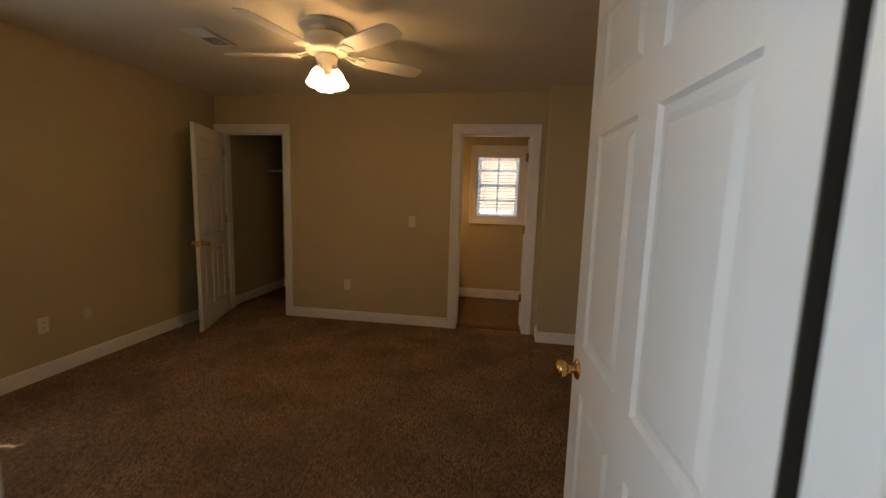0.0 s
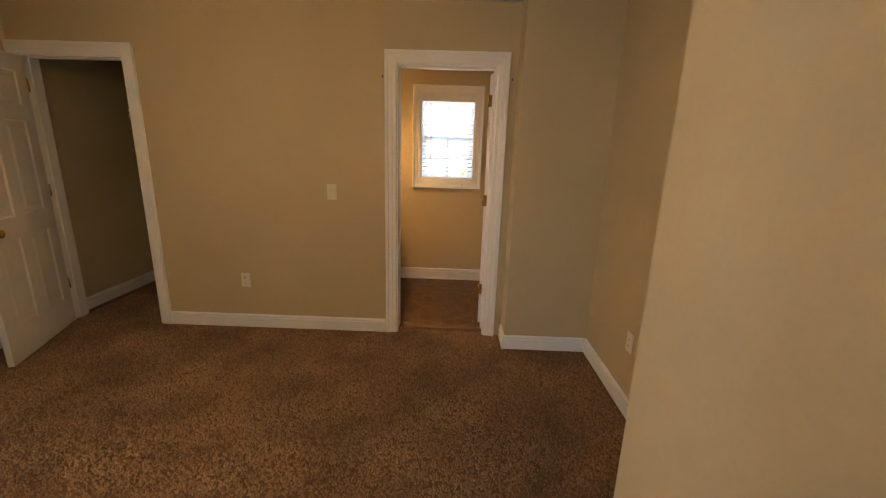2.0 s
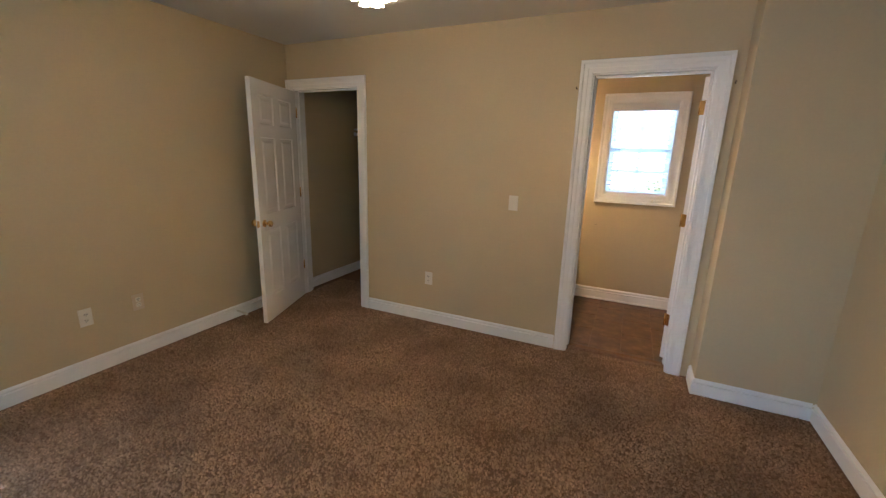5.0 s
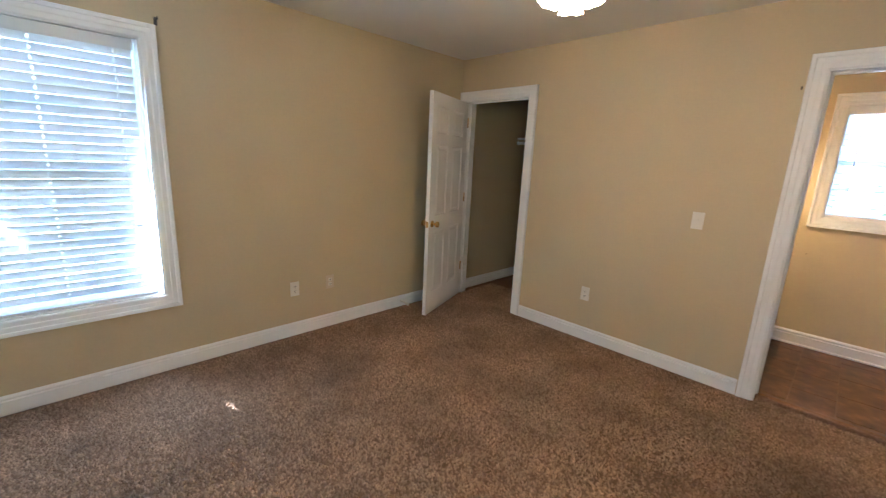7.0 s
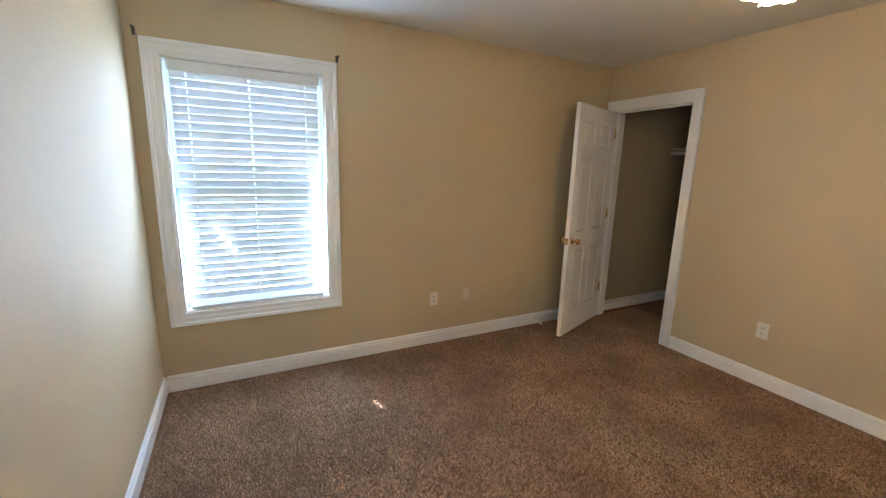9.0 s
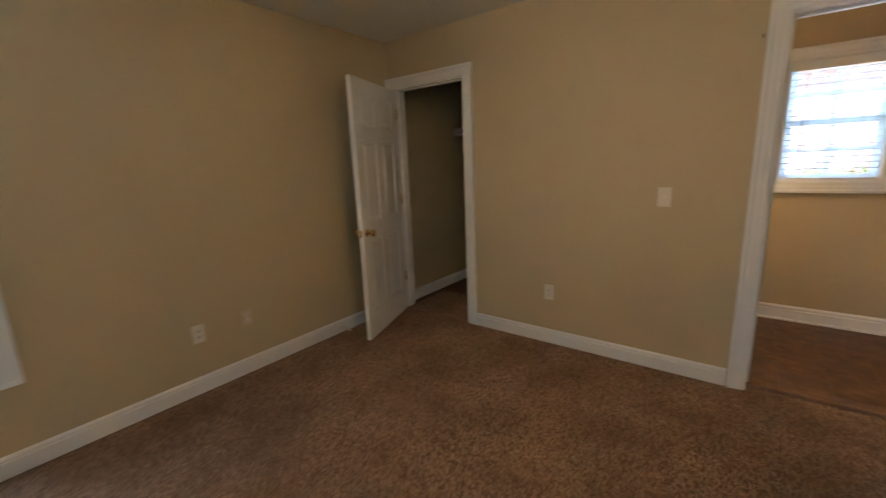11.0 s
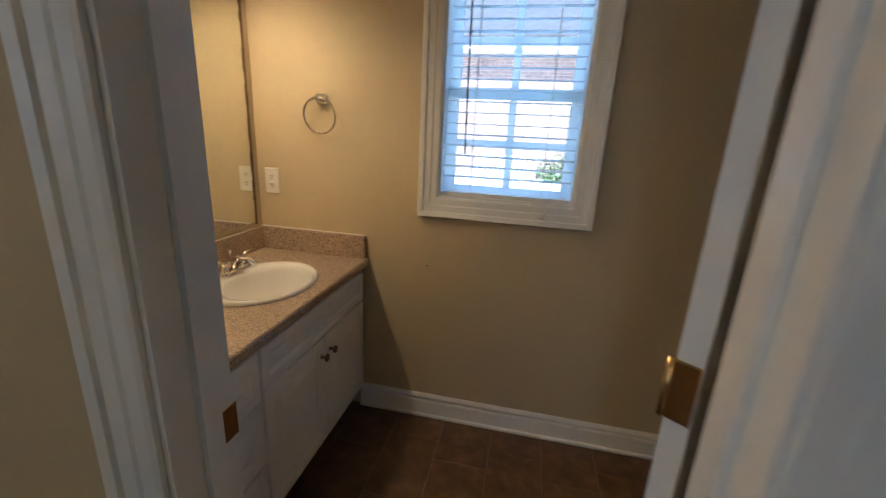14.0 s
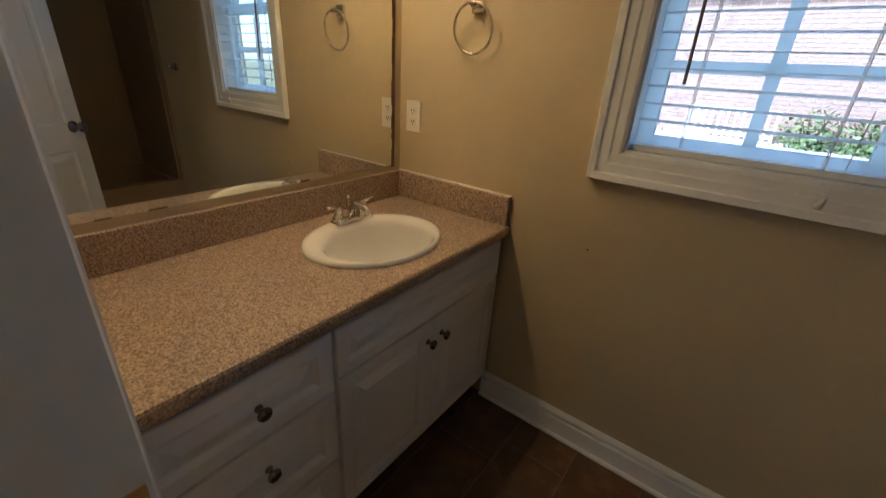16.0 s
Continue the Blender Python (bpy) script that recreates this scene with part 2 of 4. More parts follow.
def tube(bm, points, r, n=10, closed=False):
    pts = [Vector(p) for p in points]
    rings = []
    for k, p in enumerate(pts):
        a = pts[k - 1] if (k or closed) else p
        b = pts[(k + 1) % len(pts)] if (k < len(pts) - 1 or closed) else p
        q = (b - a).normalized().to_track_quat("Z", "Y")
        rings.append([bm.verts.new(p + q @ Vector((r * math.cos(2 * math.pi * i / n), r * math.sin(2 * math.pi * i / n), 0))) for i in range(n)])
    pairs = list(zip(rings, rings[1:])) + ([(rings[-1], rings[0])] if closed else [])
    for a, b in pairs:
        for i in range(n):
            bm.faces.new((a[i], a[(i + 1) % n], b[(i + 1) % n], b[i]))
    if not closed:
        bm.faces.new(rings[0][::-1])
        bm.faces.new(rings[-1])
    return bm


def wall_frame(origin, u, w):
    """Local u along a wall, v up, w out of it."""
    u, w = Vector(u), Vector(w)
    m = Matrix((u, Vector((0, 0, 1)), w)).transposed().to_4x4()
    m.translation = Vector(origin)
    return m


# profile of the mitred casing: (way out from the opening, how far proud)
CASING = ((0.0, 0.0), (0.0, 0.011), (0.008, 0.014), (0.030, 0.014), (0.036, 0.017), (0.060, 0.018), (0.064, 0.024), (0.082, 0.026), (0.085, 0.022), (0.085, 0.0))


def strip(m, a, b, da, db, profile):
    """One leg of casing from a to b (local u, v); da, db: which way the profile grows at either end."""
    bm = bmesh.new()
    ra = [bm.verts.new(m @ Vector((a[0] + d * da[0], a[1] + d * da[1], w))) for d, w in profile]
    rb = [bm.verts.new(m @ Vector((b[0] + d * db[0], b[1] + d * db[1], w))) for d, w in profile]
    n = len(profile)
    for i in range(n):
        j = (i + 1) % n
        bm.faces.new((ra[i], ra[j], rb[j], rb[i]))
    bm.faces.new(ra[::-1])
    bm.faces.new(rb)
    return bm


def door_casing(m, u0, u1, top, parent):
    part("casing_leg", strip(m, (u0, 0), (u0, top), (-1, 0), (-1, 1), CASING), TRIM, parent)
    part("casing_head", strip(m, (u0, top), (u1, top), (-1, 1), (1, 1), CASING), TRIM, parent)
    part("casing_leg", strip(m, (u1, top), (u1, 0), (1, 1), (1, 0), CASING), TRIM, parent)


def window_casing(m, u0, u1, v0, v1, parent):
    c = [((u0, v0), (-1, -1)), ((u0, v1), (-1, 1)), ((u1, v1), (1, 1)), ((u1, v0), (1, -1))]
    for k in range(4):
        (a, da), (b, db) = c[k], c[(k + 1) % 4]
        part("casing", strip(m, a, b, da, db, CASING), TRIM, parent)


def wall_boxes(bm, u0, u1, t0, t1, z0, z1, holes, along):
    """A wall along x or y with rectangular openings (u0, u1, z0, z1)."""
    cuts = sorted({u0, u1, *(h[0] for h in holes), *(h[1] for h in holes)})
    for a, b in zip(cuts, cuts[1:]):
        mid = (a + b) / 2
        spans, z = [], z0
        for h in sorted((h for h in holes if h[0] < mid < h[1]), key=lambda h: h[2]):
            if h[2] > z:
                spans.append((z, h[2]))
            z = h[3]
        if z < z1:
            spans.append((z, z1))
        for p, q in spans:
            box(bm, *((a, b, t0, t1) if along == "x" else (t0, t1, a, b)), p, q)
    return bm


# ---------------------------------------------------------------- the plan
WEST, NORTH, SOUTH, TOP = -3.18, 4.0, 0.25, 2.44
NBACK = 4.120                     # bathroom side of the north wall
BUMP_X, BUMP_Y, EAST = 0.444, 3.785, 1.065
ALC_X, ALC_Y = 0.482, 1.88         # wall beside the entry door and its corner
BATH_N, BATH_W, BATH_E = 5.325, -1.205, 1.95
DOOR_TOP = 2.05
CL0, CL1 = -3.105, -2.350         # closet opening
BD0, BD1 = -0.412, 0.308          # bathroom opening
ED0, ED1 = -0.60, 0.406           # entry opening
WW = (0.40, 1.31, 0.52, 2.055)    # west window: y0, y1, z0, z1
BW = (-0.336, 0.231, 1.139, 2.014)  # bath window: x0, x1, z0, z1

structure("wall_west", wall_boxes(bmesh.new(), 0.10, 5.43, WEST - 0.15, WEST, 0, TOP, [WW], "y"), PAINT, "tan painted bedroom wall with a large window", "wall")
structure("wall_north", wall_boxes(bmesh.new(), WEST, BUMP_X, NORTH, NBACK, 0, TOP, [(CL0, CL1, 0, DOOR_TOP), (BD0, BD1, 0, DOOR_TOP)], "x"), PAINT, "tan painted wall with closet and bathroom doorways", "wall")
structure("wall_south", wall_boxes(bmesh.new(), WEST, ALC_X, 0.13, SOUTH, 0, TOP, [(ED0, ED1, 0, DOOR_TOP)], "x"), PAINT, "tan painted wall with the entry doorway", "wall")
bm = box(bmesh.new(), ALC_X, ALC_X + 0.12, 0.13, ALC_Y, 0, TOP)
box(bm, ALC_X + 0.12, EAST, ALC_Y - 0.12, ALC_Y, 0, TOP)
structure("wall_alcove", bm, PAINT, "tan painted wall beside the entry door", "wall")
structure("wall_east", box(bmesh.new(), EAST, EAST + 0.12, ALC_Y - 0.12, BUMP_Y, 0, TOP), PAINT, "tan painted bedroom wall with an outlet", "wall")
bm = box(bmesh.new(), BUMP_X, BATH_E + 0.12, BUMP_Y, BUMP_Y + 0.11, 0, TOP)
box(bm, BUMP_X, BUMP_X + 0.11, BUMP_Y + 0.11, NBACK, 0, TOP)
structure("wall_bump", bm, PAINT, "tan painted wall stepping out beside the bathroom door", "wall")
structure("wall_bath_west", box(bmesh.new(), BATH_W - 0.12, BATH_W, NBACK, BATH_N, 0, TOP), PAINT, "tan painted bathroom wall behind the vanity", "wall")
structure("wall_bath_north", wall_boxes(bmesh.new(), WEST, BATH_E + 0.12, BATH_N, BATH_N + 0.15, 0, TOP, [BW], "x"), PAINT, "tan painted bathroom wall with a small window", "wall")
structure("wall_bath_east", box(bmesh.new(), BATH_E, BATH_E + 0.12, BUMP_Y + 0.11, BATH_N, 0, TOP), PAINT, "tan painted wall behind the bathtub", "wall")
# both openings are out of view, cut for the hall lamps
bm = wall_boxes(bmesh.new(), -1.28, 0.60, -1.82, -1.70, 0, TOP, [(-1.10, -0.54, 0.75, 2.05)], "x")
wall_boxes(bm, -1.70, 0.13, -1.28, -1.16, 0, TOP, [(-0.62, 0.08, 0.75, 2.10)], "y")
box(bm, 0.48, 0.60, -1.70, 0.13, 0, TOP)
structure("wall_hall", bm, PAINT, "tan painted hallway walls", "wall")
# slab runs on south of the hall, an unseen overhang added to block sun
structure("ceiling", box(bmesh.new(), WEST - 0.15, BATH_E + 0.12, -3.45, BATH_N + 0.15, TOP, TOP + 0.15), CEILING, "flat off-white painted ceiling with an added overhang beyond the hall", "ceiling")
bm = box(bmesh.new(), WEST, EAST + 0.1, -1.82, NORTH + 0.05, -0.12, 0)
box(bm, WEST, BATH_W - 0.06, NORTH + 0.05, BATH_N, -0.12, 0)
structure("floor_carpet", bm, CARPET, "brown mottled frieze carpet", "carpet")
structure("floor_bath", box(bmesh.new(), BATH_W - 0.06, BATH_E, NORTH + 0.05, BATH_N, -0.12, 0.0305), GROUT, "brown tile-pattern bathroom floor bed", "floor")

# ---------------------------------------------------------------- trim
BASE = ((0.0, 0.0), (0.0, 0.016), (0.076, 0.016), (0.079, 0.014), (0.080, 0.004), (0.087, 0.003), (0.089, 0.012), (0.093, 0.014), (0.099, 0.012), (0.105, 0.007), (0.109, 0.004), (0.109, 0.0))


def baseboard(x0, y0, x1, y1, nx, ny, tall=1.0, up=0.0):
    """A run of baseboard from one point of the wall line to another; (nx, ny) points into the room."""
    bm = bmesh.new()
    ends = []
    for x, y in ((x0, y0), (x1, y1)):
        ends.append([bm.verts.new((x + nx * d, y + ny * d, z * tall + up)) for z, d in BASE])
    for i in range(len(BASE)):
        j = (i + 1) % len(BASE)
        bm.faces.new((ends[0][i], ends[0][j], ends[1][j], ends[1][i]))
    bm.faces.new(ends[0][::-1])
    bm.faces.new(ends[1])
    return tagged(to_object("baseboard", bm, TRIM), "white painted stepped baseboard along the wall", "baseboard", kind="structure")


baseboard(WEST, SOUTH + 0.017, WEST, NORTH, 1, 0)
baseboard(WEST, SOUTH, ED0 - 0.085, SOUTH, 0, 1)
baseboard(CL1 + 0.085, NORTH, BD0 - 0.085, NORTH, 0, -1)
baseboard(BUMP_X, NORTH - 0.026, BUMP_X, BUMP_Y - 0.017, -1, 0)
baseboard(BUMP_X, BUMP_Y, EAST - 0.017, BUMP_Y, 0, -1)
baseboard(EAST, BUMP_Y, EAST, ALC_Y, -1, 0)
baseboard(ALC_X, SOUTH, ALC_X, ALC_Y, -1, 0)
baseboard(-0.69, BATH_N, 1.07, BATH_N, 0, -1, 1.15, 0.030)
tagged(to_object("shoe_moulding", tube(bmesh.new(), [(-0.69, BATH_N - 0.018, 0.040), (1.07, BATH_N - 0.018, 0.040)], 0.010, 12), TRIM), "white quarter-round shoe moulding", "trim", kind="structure")
baseboard(WEST, NBACK, WEST, BATH_N, 1, 0)
baseboard(WEST + 0.017, BATH_N, BATH_W - 0.12, BATH_N, 0, -1)

# ---------------------------------------------------------------- doorways and doors


def doorway(name, u0, u1, y0, y1, label, faces, stop_y, reveal=0.006):
    """Jambs, stops and casings of an opening in a wall along x between y0 and y1."""
    d = tagged(empty(name), label, "doorway", kind="structure")
    t = 0.016
    part("jamb", box(bmesh.new(), u0, u0 + t, y0 - 0.002, y1 + 0.002, 0, DOOR_TOP), TRIM, d)
    part("jamb", box(bmesh.new(), u1 - t, u1, y0 - 0.002, y1 + 0.002, 0, DOOR_TOP), TRIM, d)
    part("jamb_head", box(bmesh.new(), u0 + t, u1 - t, y0 - 0.002, y1 + 0.002, DOOR_TOP - t, DOOR_TOP), TRIM, d)
    part("door_stop", box(bmesh.new(), u0 + t, u0 + t + 0.011, stop_y, stop_y + 0.035, 0, DOOR_TOP - t), TRIM, d)
    part("door_stop", box(bmesh.new(), u1 - t - 0.011, u1 - t, stop_y, stop_y + 0.035, 0, DOOR_TOP - t), TRIM, d)
    part("door_stop", box(bmesh.new(), u0 + t + 0.011, u1 - t - 0.011, stop_y, stop_y + 0.035, DOOR_TOP - t - 0.011, DOOR_TOP - t), TRIM, d)
    for f in faces:
        m = wall_frame((0, y0, 0), (1, 0, 0), (0, -1, 0)) if f < 0 else wall_frame((0, y1, 0), (1, 0, 0), (0, 1, 0))
        door_casing(m, u0 + 0.006, u1 - reveal, DOOR_TOP - 0.006, d)
    return d


doorway("door_1", ED0, ED1, 0.13, SOUTH, "white painted entry doorway casing", (-1, 1), 0.165, -0.010)
doorway("door_2", CL0, CL1, NORTH, NBACK, "white painted closet doorway casing", (-1,), 4.04)
bath_way = doorway("door_3", BD0, BD1, NORTH, NBACK, "white painted bathroom doorway casing", (-1, 1), 4.05)
bm = box(bmesh.new(), BD0 + 0.016, BD0 + 0.018, 4.09, 4.125, 0.90, 0.96)
part("strike_plate", bm, BRASS, bath_way, "worn brass strike plate")

PANEL = ((0.0, 0.0), (0.008, 0.009), (0.026, 0.009), (0.046, 0.002))


def panel_mesh(x0, x1, z0, z1, t):
    bm = bmesh.new()
    for s in (-1, 1):
        rings = []
        for d, e in PANEL:
            y = s * (t / 2 - e)
            rings.append([bm.verts.new(p) for p in ((x0 + d, y, z0 + d), (x1 - d, y, z0 + d), (x1 - d, y, z1 - d), (x0 + d, y, z1 - d))])
        for a, b in zip(rings, rings[1:]):
            for i in range(4):
                j = (i + 1) % 4
                bm.faces.new((a[i], a[j], b[j], b[i]))
        bm.faces.new(rings[-1])
    return bm


def knob_profile():
    return [(0, 0), (0.031, 0), (0.032, 0.004), (0.026, 0.009), (0.012, 0.012), (0.011, 0.030), (0.015, 0.034), (0.025, 0.042), (0.028, 0.052), (0.026, 0.062), (0.016, 0.068), (0, 0.069)]


def panel_door(name, w, m, label, hinge_side=1, knob_z=0.92, h=2.02, knob_mat=None, hinges=(0.335, 1.08, 1.83)):
    """Six-panel door; local x runs from the hinge to the free edge."""
    t = 0.035
    d = tagged(empty(name, m), label, "door")
    sx = 0.105 if w > 0.68 else 0.092
    mid = 0.10 if w > 0.68 else 0.085
    xs = (sx, w / 2 - mid / 2, w / 2 + mid / 2, w - sx)
    zs = (0.22, 0.81, 0.95, 1.58, 1.68, h - 0.11)
    bm = bmesh.new()
    for a, b in ((0, xs[0]), (xs[3], w)):
        box(bm, a, b, -t / 2, t / 2, 0.012, h)
    for a, b in ((0.012, zs[0]), (zs[1], zs[2]), (zs[3], zs[4]), (zs[5], h)):
        box(bm, xs[0], xs[3], -t / 2, t / 2, a, b)
    for a, b in ((zs[0], zs[1]), (zs[2], zs[3]), (zs[4], zs[5])):
        box(bm, xs[1], xs[2], -t / 2, t / 2, a, b)
    part("door_frame", bm, DOOR, d)
    for a, b in ((zs[0], zs[1]), (zs[2], zs[3]), (zs[4], zs[5])):
        for p, q in ((xs[0], xs[1]), (xs[2], xs[3])):
            part("panel", panel_mesh(p, q, a, b, t), DOOR, d)
    for s in (-1, 1):
        mm = pose(w - 0.065, s * t / 2, knob_z, -90 * s, 0, 0)
        k = part("door_knob", lathe(bmesh.new(), knob_profile()[5:], 24, mm), knob_mat or BRASS, d, "round polished metal knob", True)
        part("rose", lathe(bmesh.new(), knob_profile()[:7], 24, mm), knob_mat or BRASS, k, "", True)
    part("latch_plate", box(bmesh.new(), w, w + 0.0015, -0.012, 0.012, knob_z - 0.028, knob_z + 0.028), BRASS, d)
    for z in hinges:
        g = part("hinge", lathe(bmesh.new(), [(0, -0.046), (0.006, -0.045), (0.006, 0.045), (0, 0.046)], 10, pose(-0.004, hinge_side * (t / 2 + 0.004), z)), BRASS, d, "brass butt hinge", True)
        part("hinge_leaf", soft_box(-0.0025, 0.0, -t / 2 + 0.002, t / 2, z - 0.044, z + 0.044, 0.0008, 1), BRASS, g)
        part("hinge_leaf", box(bmesh.new(), -0.008, -0.006, hinge_side * t / 2 - 0.034 * (hinge_side > 0), hinge_side * t / 2 + 0.034 * (hinge_side < 0), z - 0.044, z + 0.044), BRASS, g)
    return d


def turned(x, y, tx, ty):
    return pose(x, y, 0, 0, 0, math.degrees(math.atan2(ty - y, tx - x)))


entry = panel_door("entry_door", 0.890, turned(0.408, 0.288, 0.354, 1.176), "white six-panel entry door standing open against the wall", 1, 0.865, hinges=(0.22, 0.96, 1.84))
# the hinge gap's shade, painted as a near-black strip on the door edge
part("hinge_gap_shade", box(bmesh.new(), -0.004, -0.0005, -0.0168, 0.0168, 0.014, 2.018), SLOT, entry, "near-black strip painting the shade of the hinge gap")
panel_door("closet_door", 0.775, turned(-3.085, 3.972, -2.818, 3.242), "white six-panel closet door standing open", 1, 0.88)
panel_door("bathroom_door", 0.675, turned(0.282, 4.172, 0.697, 4.704), "white six-panel bathroom door opened inward", 1, 0.93, knob_mat=NICKEL)

# ---------------------------------------------------------------- windows and blinds


def window(name, m, u0, u1, v0, v1, depth, cols, label, bar=0.008):
    """Jamb liner, two sashes with muntins and panes; w points into the room."""
    win = tagged(empty(name), label, "window", kind="structure")
    for a, b, c, d in ((u0, u0 + 0.012, v0, v1), (u1 - 0.012, u1, v0, v1), (u0 + 0.012, u1 - 0.012, v0, v0 + 0.012), (u0 + 0.012, u1 - 0.012, v1 - 0.012, v1)):
        part("jamb_liner", box(bmesh.new(), a, b, c, d, -depth, 0.002, m), TRIM, win)
    window_casing(m, u0 + 0.004, u1 - 0.004, v0 + 0.004, v1 - 0.004, win)
    mid = (v0 + v1) / 2
    for (c, d, w) in ((v0 + 0.012, mid + 0.02, -depth + 0.03), (mid - 0.02, v1 - 0.012, -depth + 0.0)):
        a, b, s = u0 + 0.012, u1 - 0.012, 0.042
        bm = box(bmesh.new(), a, a + s, c, d, w, w + 0.028, m)
        box(bm, b - s, b, c, d, w, w + 0.028, m)
        box(bm, a + s, b - s, c, c + s, w, w + 0.028, m)
        box(bm, a + s, b - s, d - s, d, w, w + 0.028, m)
        sash = part("sash", bm, GRILLE, win, "white window sash")
        for k in range(1, cols):
            u = a + s + (b - a - 2 * s) * k / cols
            part("muntin", box(bmesh.new(), u - bar, u + bar, c + s, d - s, w + 0.004, w + 0.022, m), GRILLE, sash)
        v = (c + d) / 2
        part("muntin", box(bmesh.new(), a + s, b - s, v - bar, v + bar, w + 0.005, w + 0.021, m), GRILLE, sash)
        pane = part("pane", box(bmesh.new(), a + s, b - s, c + s, d - s, w + 0.012, w + 0.015, m), GLASS, sash, "clear glass")
        pane.visible_shadow = False
    return win


def blind(name, m, u0, u1, v0, v1, width, pitch, tilt, cords, label, wand, thick=0.0028, sag=0.0, notch=None, cordw=0.0012, slat_mat=None):
    """Horizontal blind of separate slats hung between u0 and u1; local w = 0 is the slats' middle."""
    b = tagged(empty(name), label, "blind")
    part("headrail", box(bmesh.new(), u0 - 0.004, u1 + 0.004, v1 - 0.045, v1, -0.022, 0.022, m), SLAT, b)
    part("valance", box(bmesh.new(), u0 - 0.006, u1 + 0.006, v1 - 0.062, v1 - 0.002, 0.023, 0.031, m), SLAT, b)
    n = int((v1 - 0.07 - v0 - 0.02) / pitch)
    ca, sa = math.cos(radians(tilt)), math.sin(radians(tilt))
    rows = []
    for k in range(7):
        q = -width / 2 + width * k / 6
        bow = 0.06 * width * (1 - (2 * q / width) ** 2)
        rows.append((q, bow))

    def slat_mesh(runs):
        bm = bmesh.new()
        for a, c in runs:
            cuts = [a] + [u for h in cords if a < h - 0.005 and h + 0.005 < c for u in (h - 0.005, h + 0.005)] + [c]
            rings = []
            for uu in cuts:
                rings.append([bm.verts.new(Vector((uu, q * sa + (bow + off) * ca, q * ca - (bow + off) * sa))) for off in (thick / 2, -thick / 2) for q, bow in rows])
            for n_cut, (v, w) in enumerate(zip(rings, rings[1:])):
                for k in range(6):
                    if n_cut % 2 and k in (2, 3):
                        continue
                    bm.faces.new((v[k], v[k + 1], w[k + 1], w[k]))
                    bm.faces.new((v[7 + k + 1], v[7 + k], w[7 + k], w[7 + k + 1]))
                bm.faces.new((v[0], w[0], w[7], v[7]))
                bm.faces.new((v[6], v[13], w[13], w[6]))
            for v in (rings[0], rings[-1]):
                for k in range(6):
                    bm.faces.new((v[k], v[7 + k], v[8 + k], v[k + 1]))
        bmesh.ops.recalc_face_normals(bm, faces=bm.faces[:])
        me = bpy.data.meshes.new("slat")
        bm.to_mesh(me)
        bm.free()
        me.materials.append(slat_mat or SLAT)
        return me

    mesh = slat_mesh([(u0, u1)])
    rnd = random.Random(7)
    for k in range(n):
        z = v1 - 0.075 - k * pitch
        # with a notch, slats get a slanted cut added to pass a sun patch
        gap = notch[0] - 0.657 * (z - notch[1]) if notch else 0
        s = new("slat", mesh if not (notch and abs(z - notch[1]) < 0.085) else slat_mesh([(u0, gap - 0.014), (gap + 0.014, u1)]))
        s.parent = b
        s.matrix_world = m @ pose(0, z + sag * rnd.uniform(-1, 1), 0, rnd.uniform(-2, 2) * (1 if sag else 0.3), 0, rnd.uniform(-0.12, 0.12))
    part("bottom_rail", box(bmesh.new(), u0, u1, v0, v0 + 0.016, -width / 2 * 0.9, width / 2 * 0.9, m), SLAT, b)
    for c in cords:
        for w in (-width / 2 * 0.75, width / 2 * 0.75):
            part("ladder_cord", box(bmesh.new(), c - cordw, c + cordw, v0 + 0.01, v1 - 0.05, w - 0.0012, w + 0.0012, m), CORD, b)
    if wand:
        u, z0, z1 = wand
        part("tilt_wand", tube(bmesh.new(), [m @ Vector((u, z1, 0.035)), m @ Vector((u + 0.004, (z0 + z1) / 2, 0.045)), m @ Vector((u + 0.01, z0, 0.05))], 0.004, 8), WAND, b, "thin dark tilt wand")
    return b


MW = wall_frame((WEST, 0, 0), (0, 1, 0), (1, 0, 0))
MB = wall_frame((0, BATH_N, 0), (1, 0, 0), (0, -1, 0))
w1 = window("window_1", MW, WW[0], WW[1], WW[2], WW[3], 0.13, 3, "large white sash window with picture-frame casing")
vb = blind("venetian_blind", MW @ pose(0, 0, -0.036), WW[0] + 0.038, WW[1] - 0.040, WW[2] + 0.016, WW[3] - 0.014, 0.050, 0.0485, 57, (0.52, 0.855, 1.19), "white faux-wood venetian blind lowered over the window", None, notch=(0.66, 0.975), cordw=0.0022, slat_mat=THINSLAT)
part("broken_clip", box(bmesh.new(), 1.198, 1.226, 0.980, 0.987, 0.0, 0.012, MW), IRON, vb, "small dark broken cord clip")
w2 = window("window_2", MB, BW[0], BW[1], BW[2], BW[3], 0.13, 2, "small white sash window with picture-frame casing", 0.015)
blind("bathroom_blind", MB @ pose(0, 0, -0.034), BW[0] + 0.018, BW[1] - 0.018, BW[2] + 0.014, BW[3] - 0.013, 0.049, 0.0432, -4, (-0.20, 0.10), "white two-inch blind with open slats", (-0.235, 1.33, 1.92), 0.0013, 0.001, slat_mat=MINI)

# ---------------------------------------------------------------- ceiling fan
FX, FY = -1.09, 2.38
fan = tagged(empty("ceiling_fan", pose(FX, FY, TOP)), "white five-blade ceiling fan with frosted tulip lamp shades", "ceiling fan")
part("canopy", lathe(bmesh.new(), [(0.0, 0.0), (0.165, 0.0), (0.172, -0.008), (0.165, -0.016), (0.12, -0.022), (0.10, -0.035), (0.085, -0.055), (0, -0.055)], 40), FANWHITE, fan, "", True)
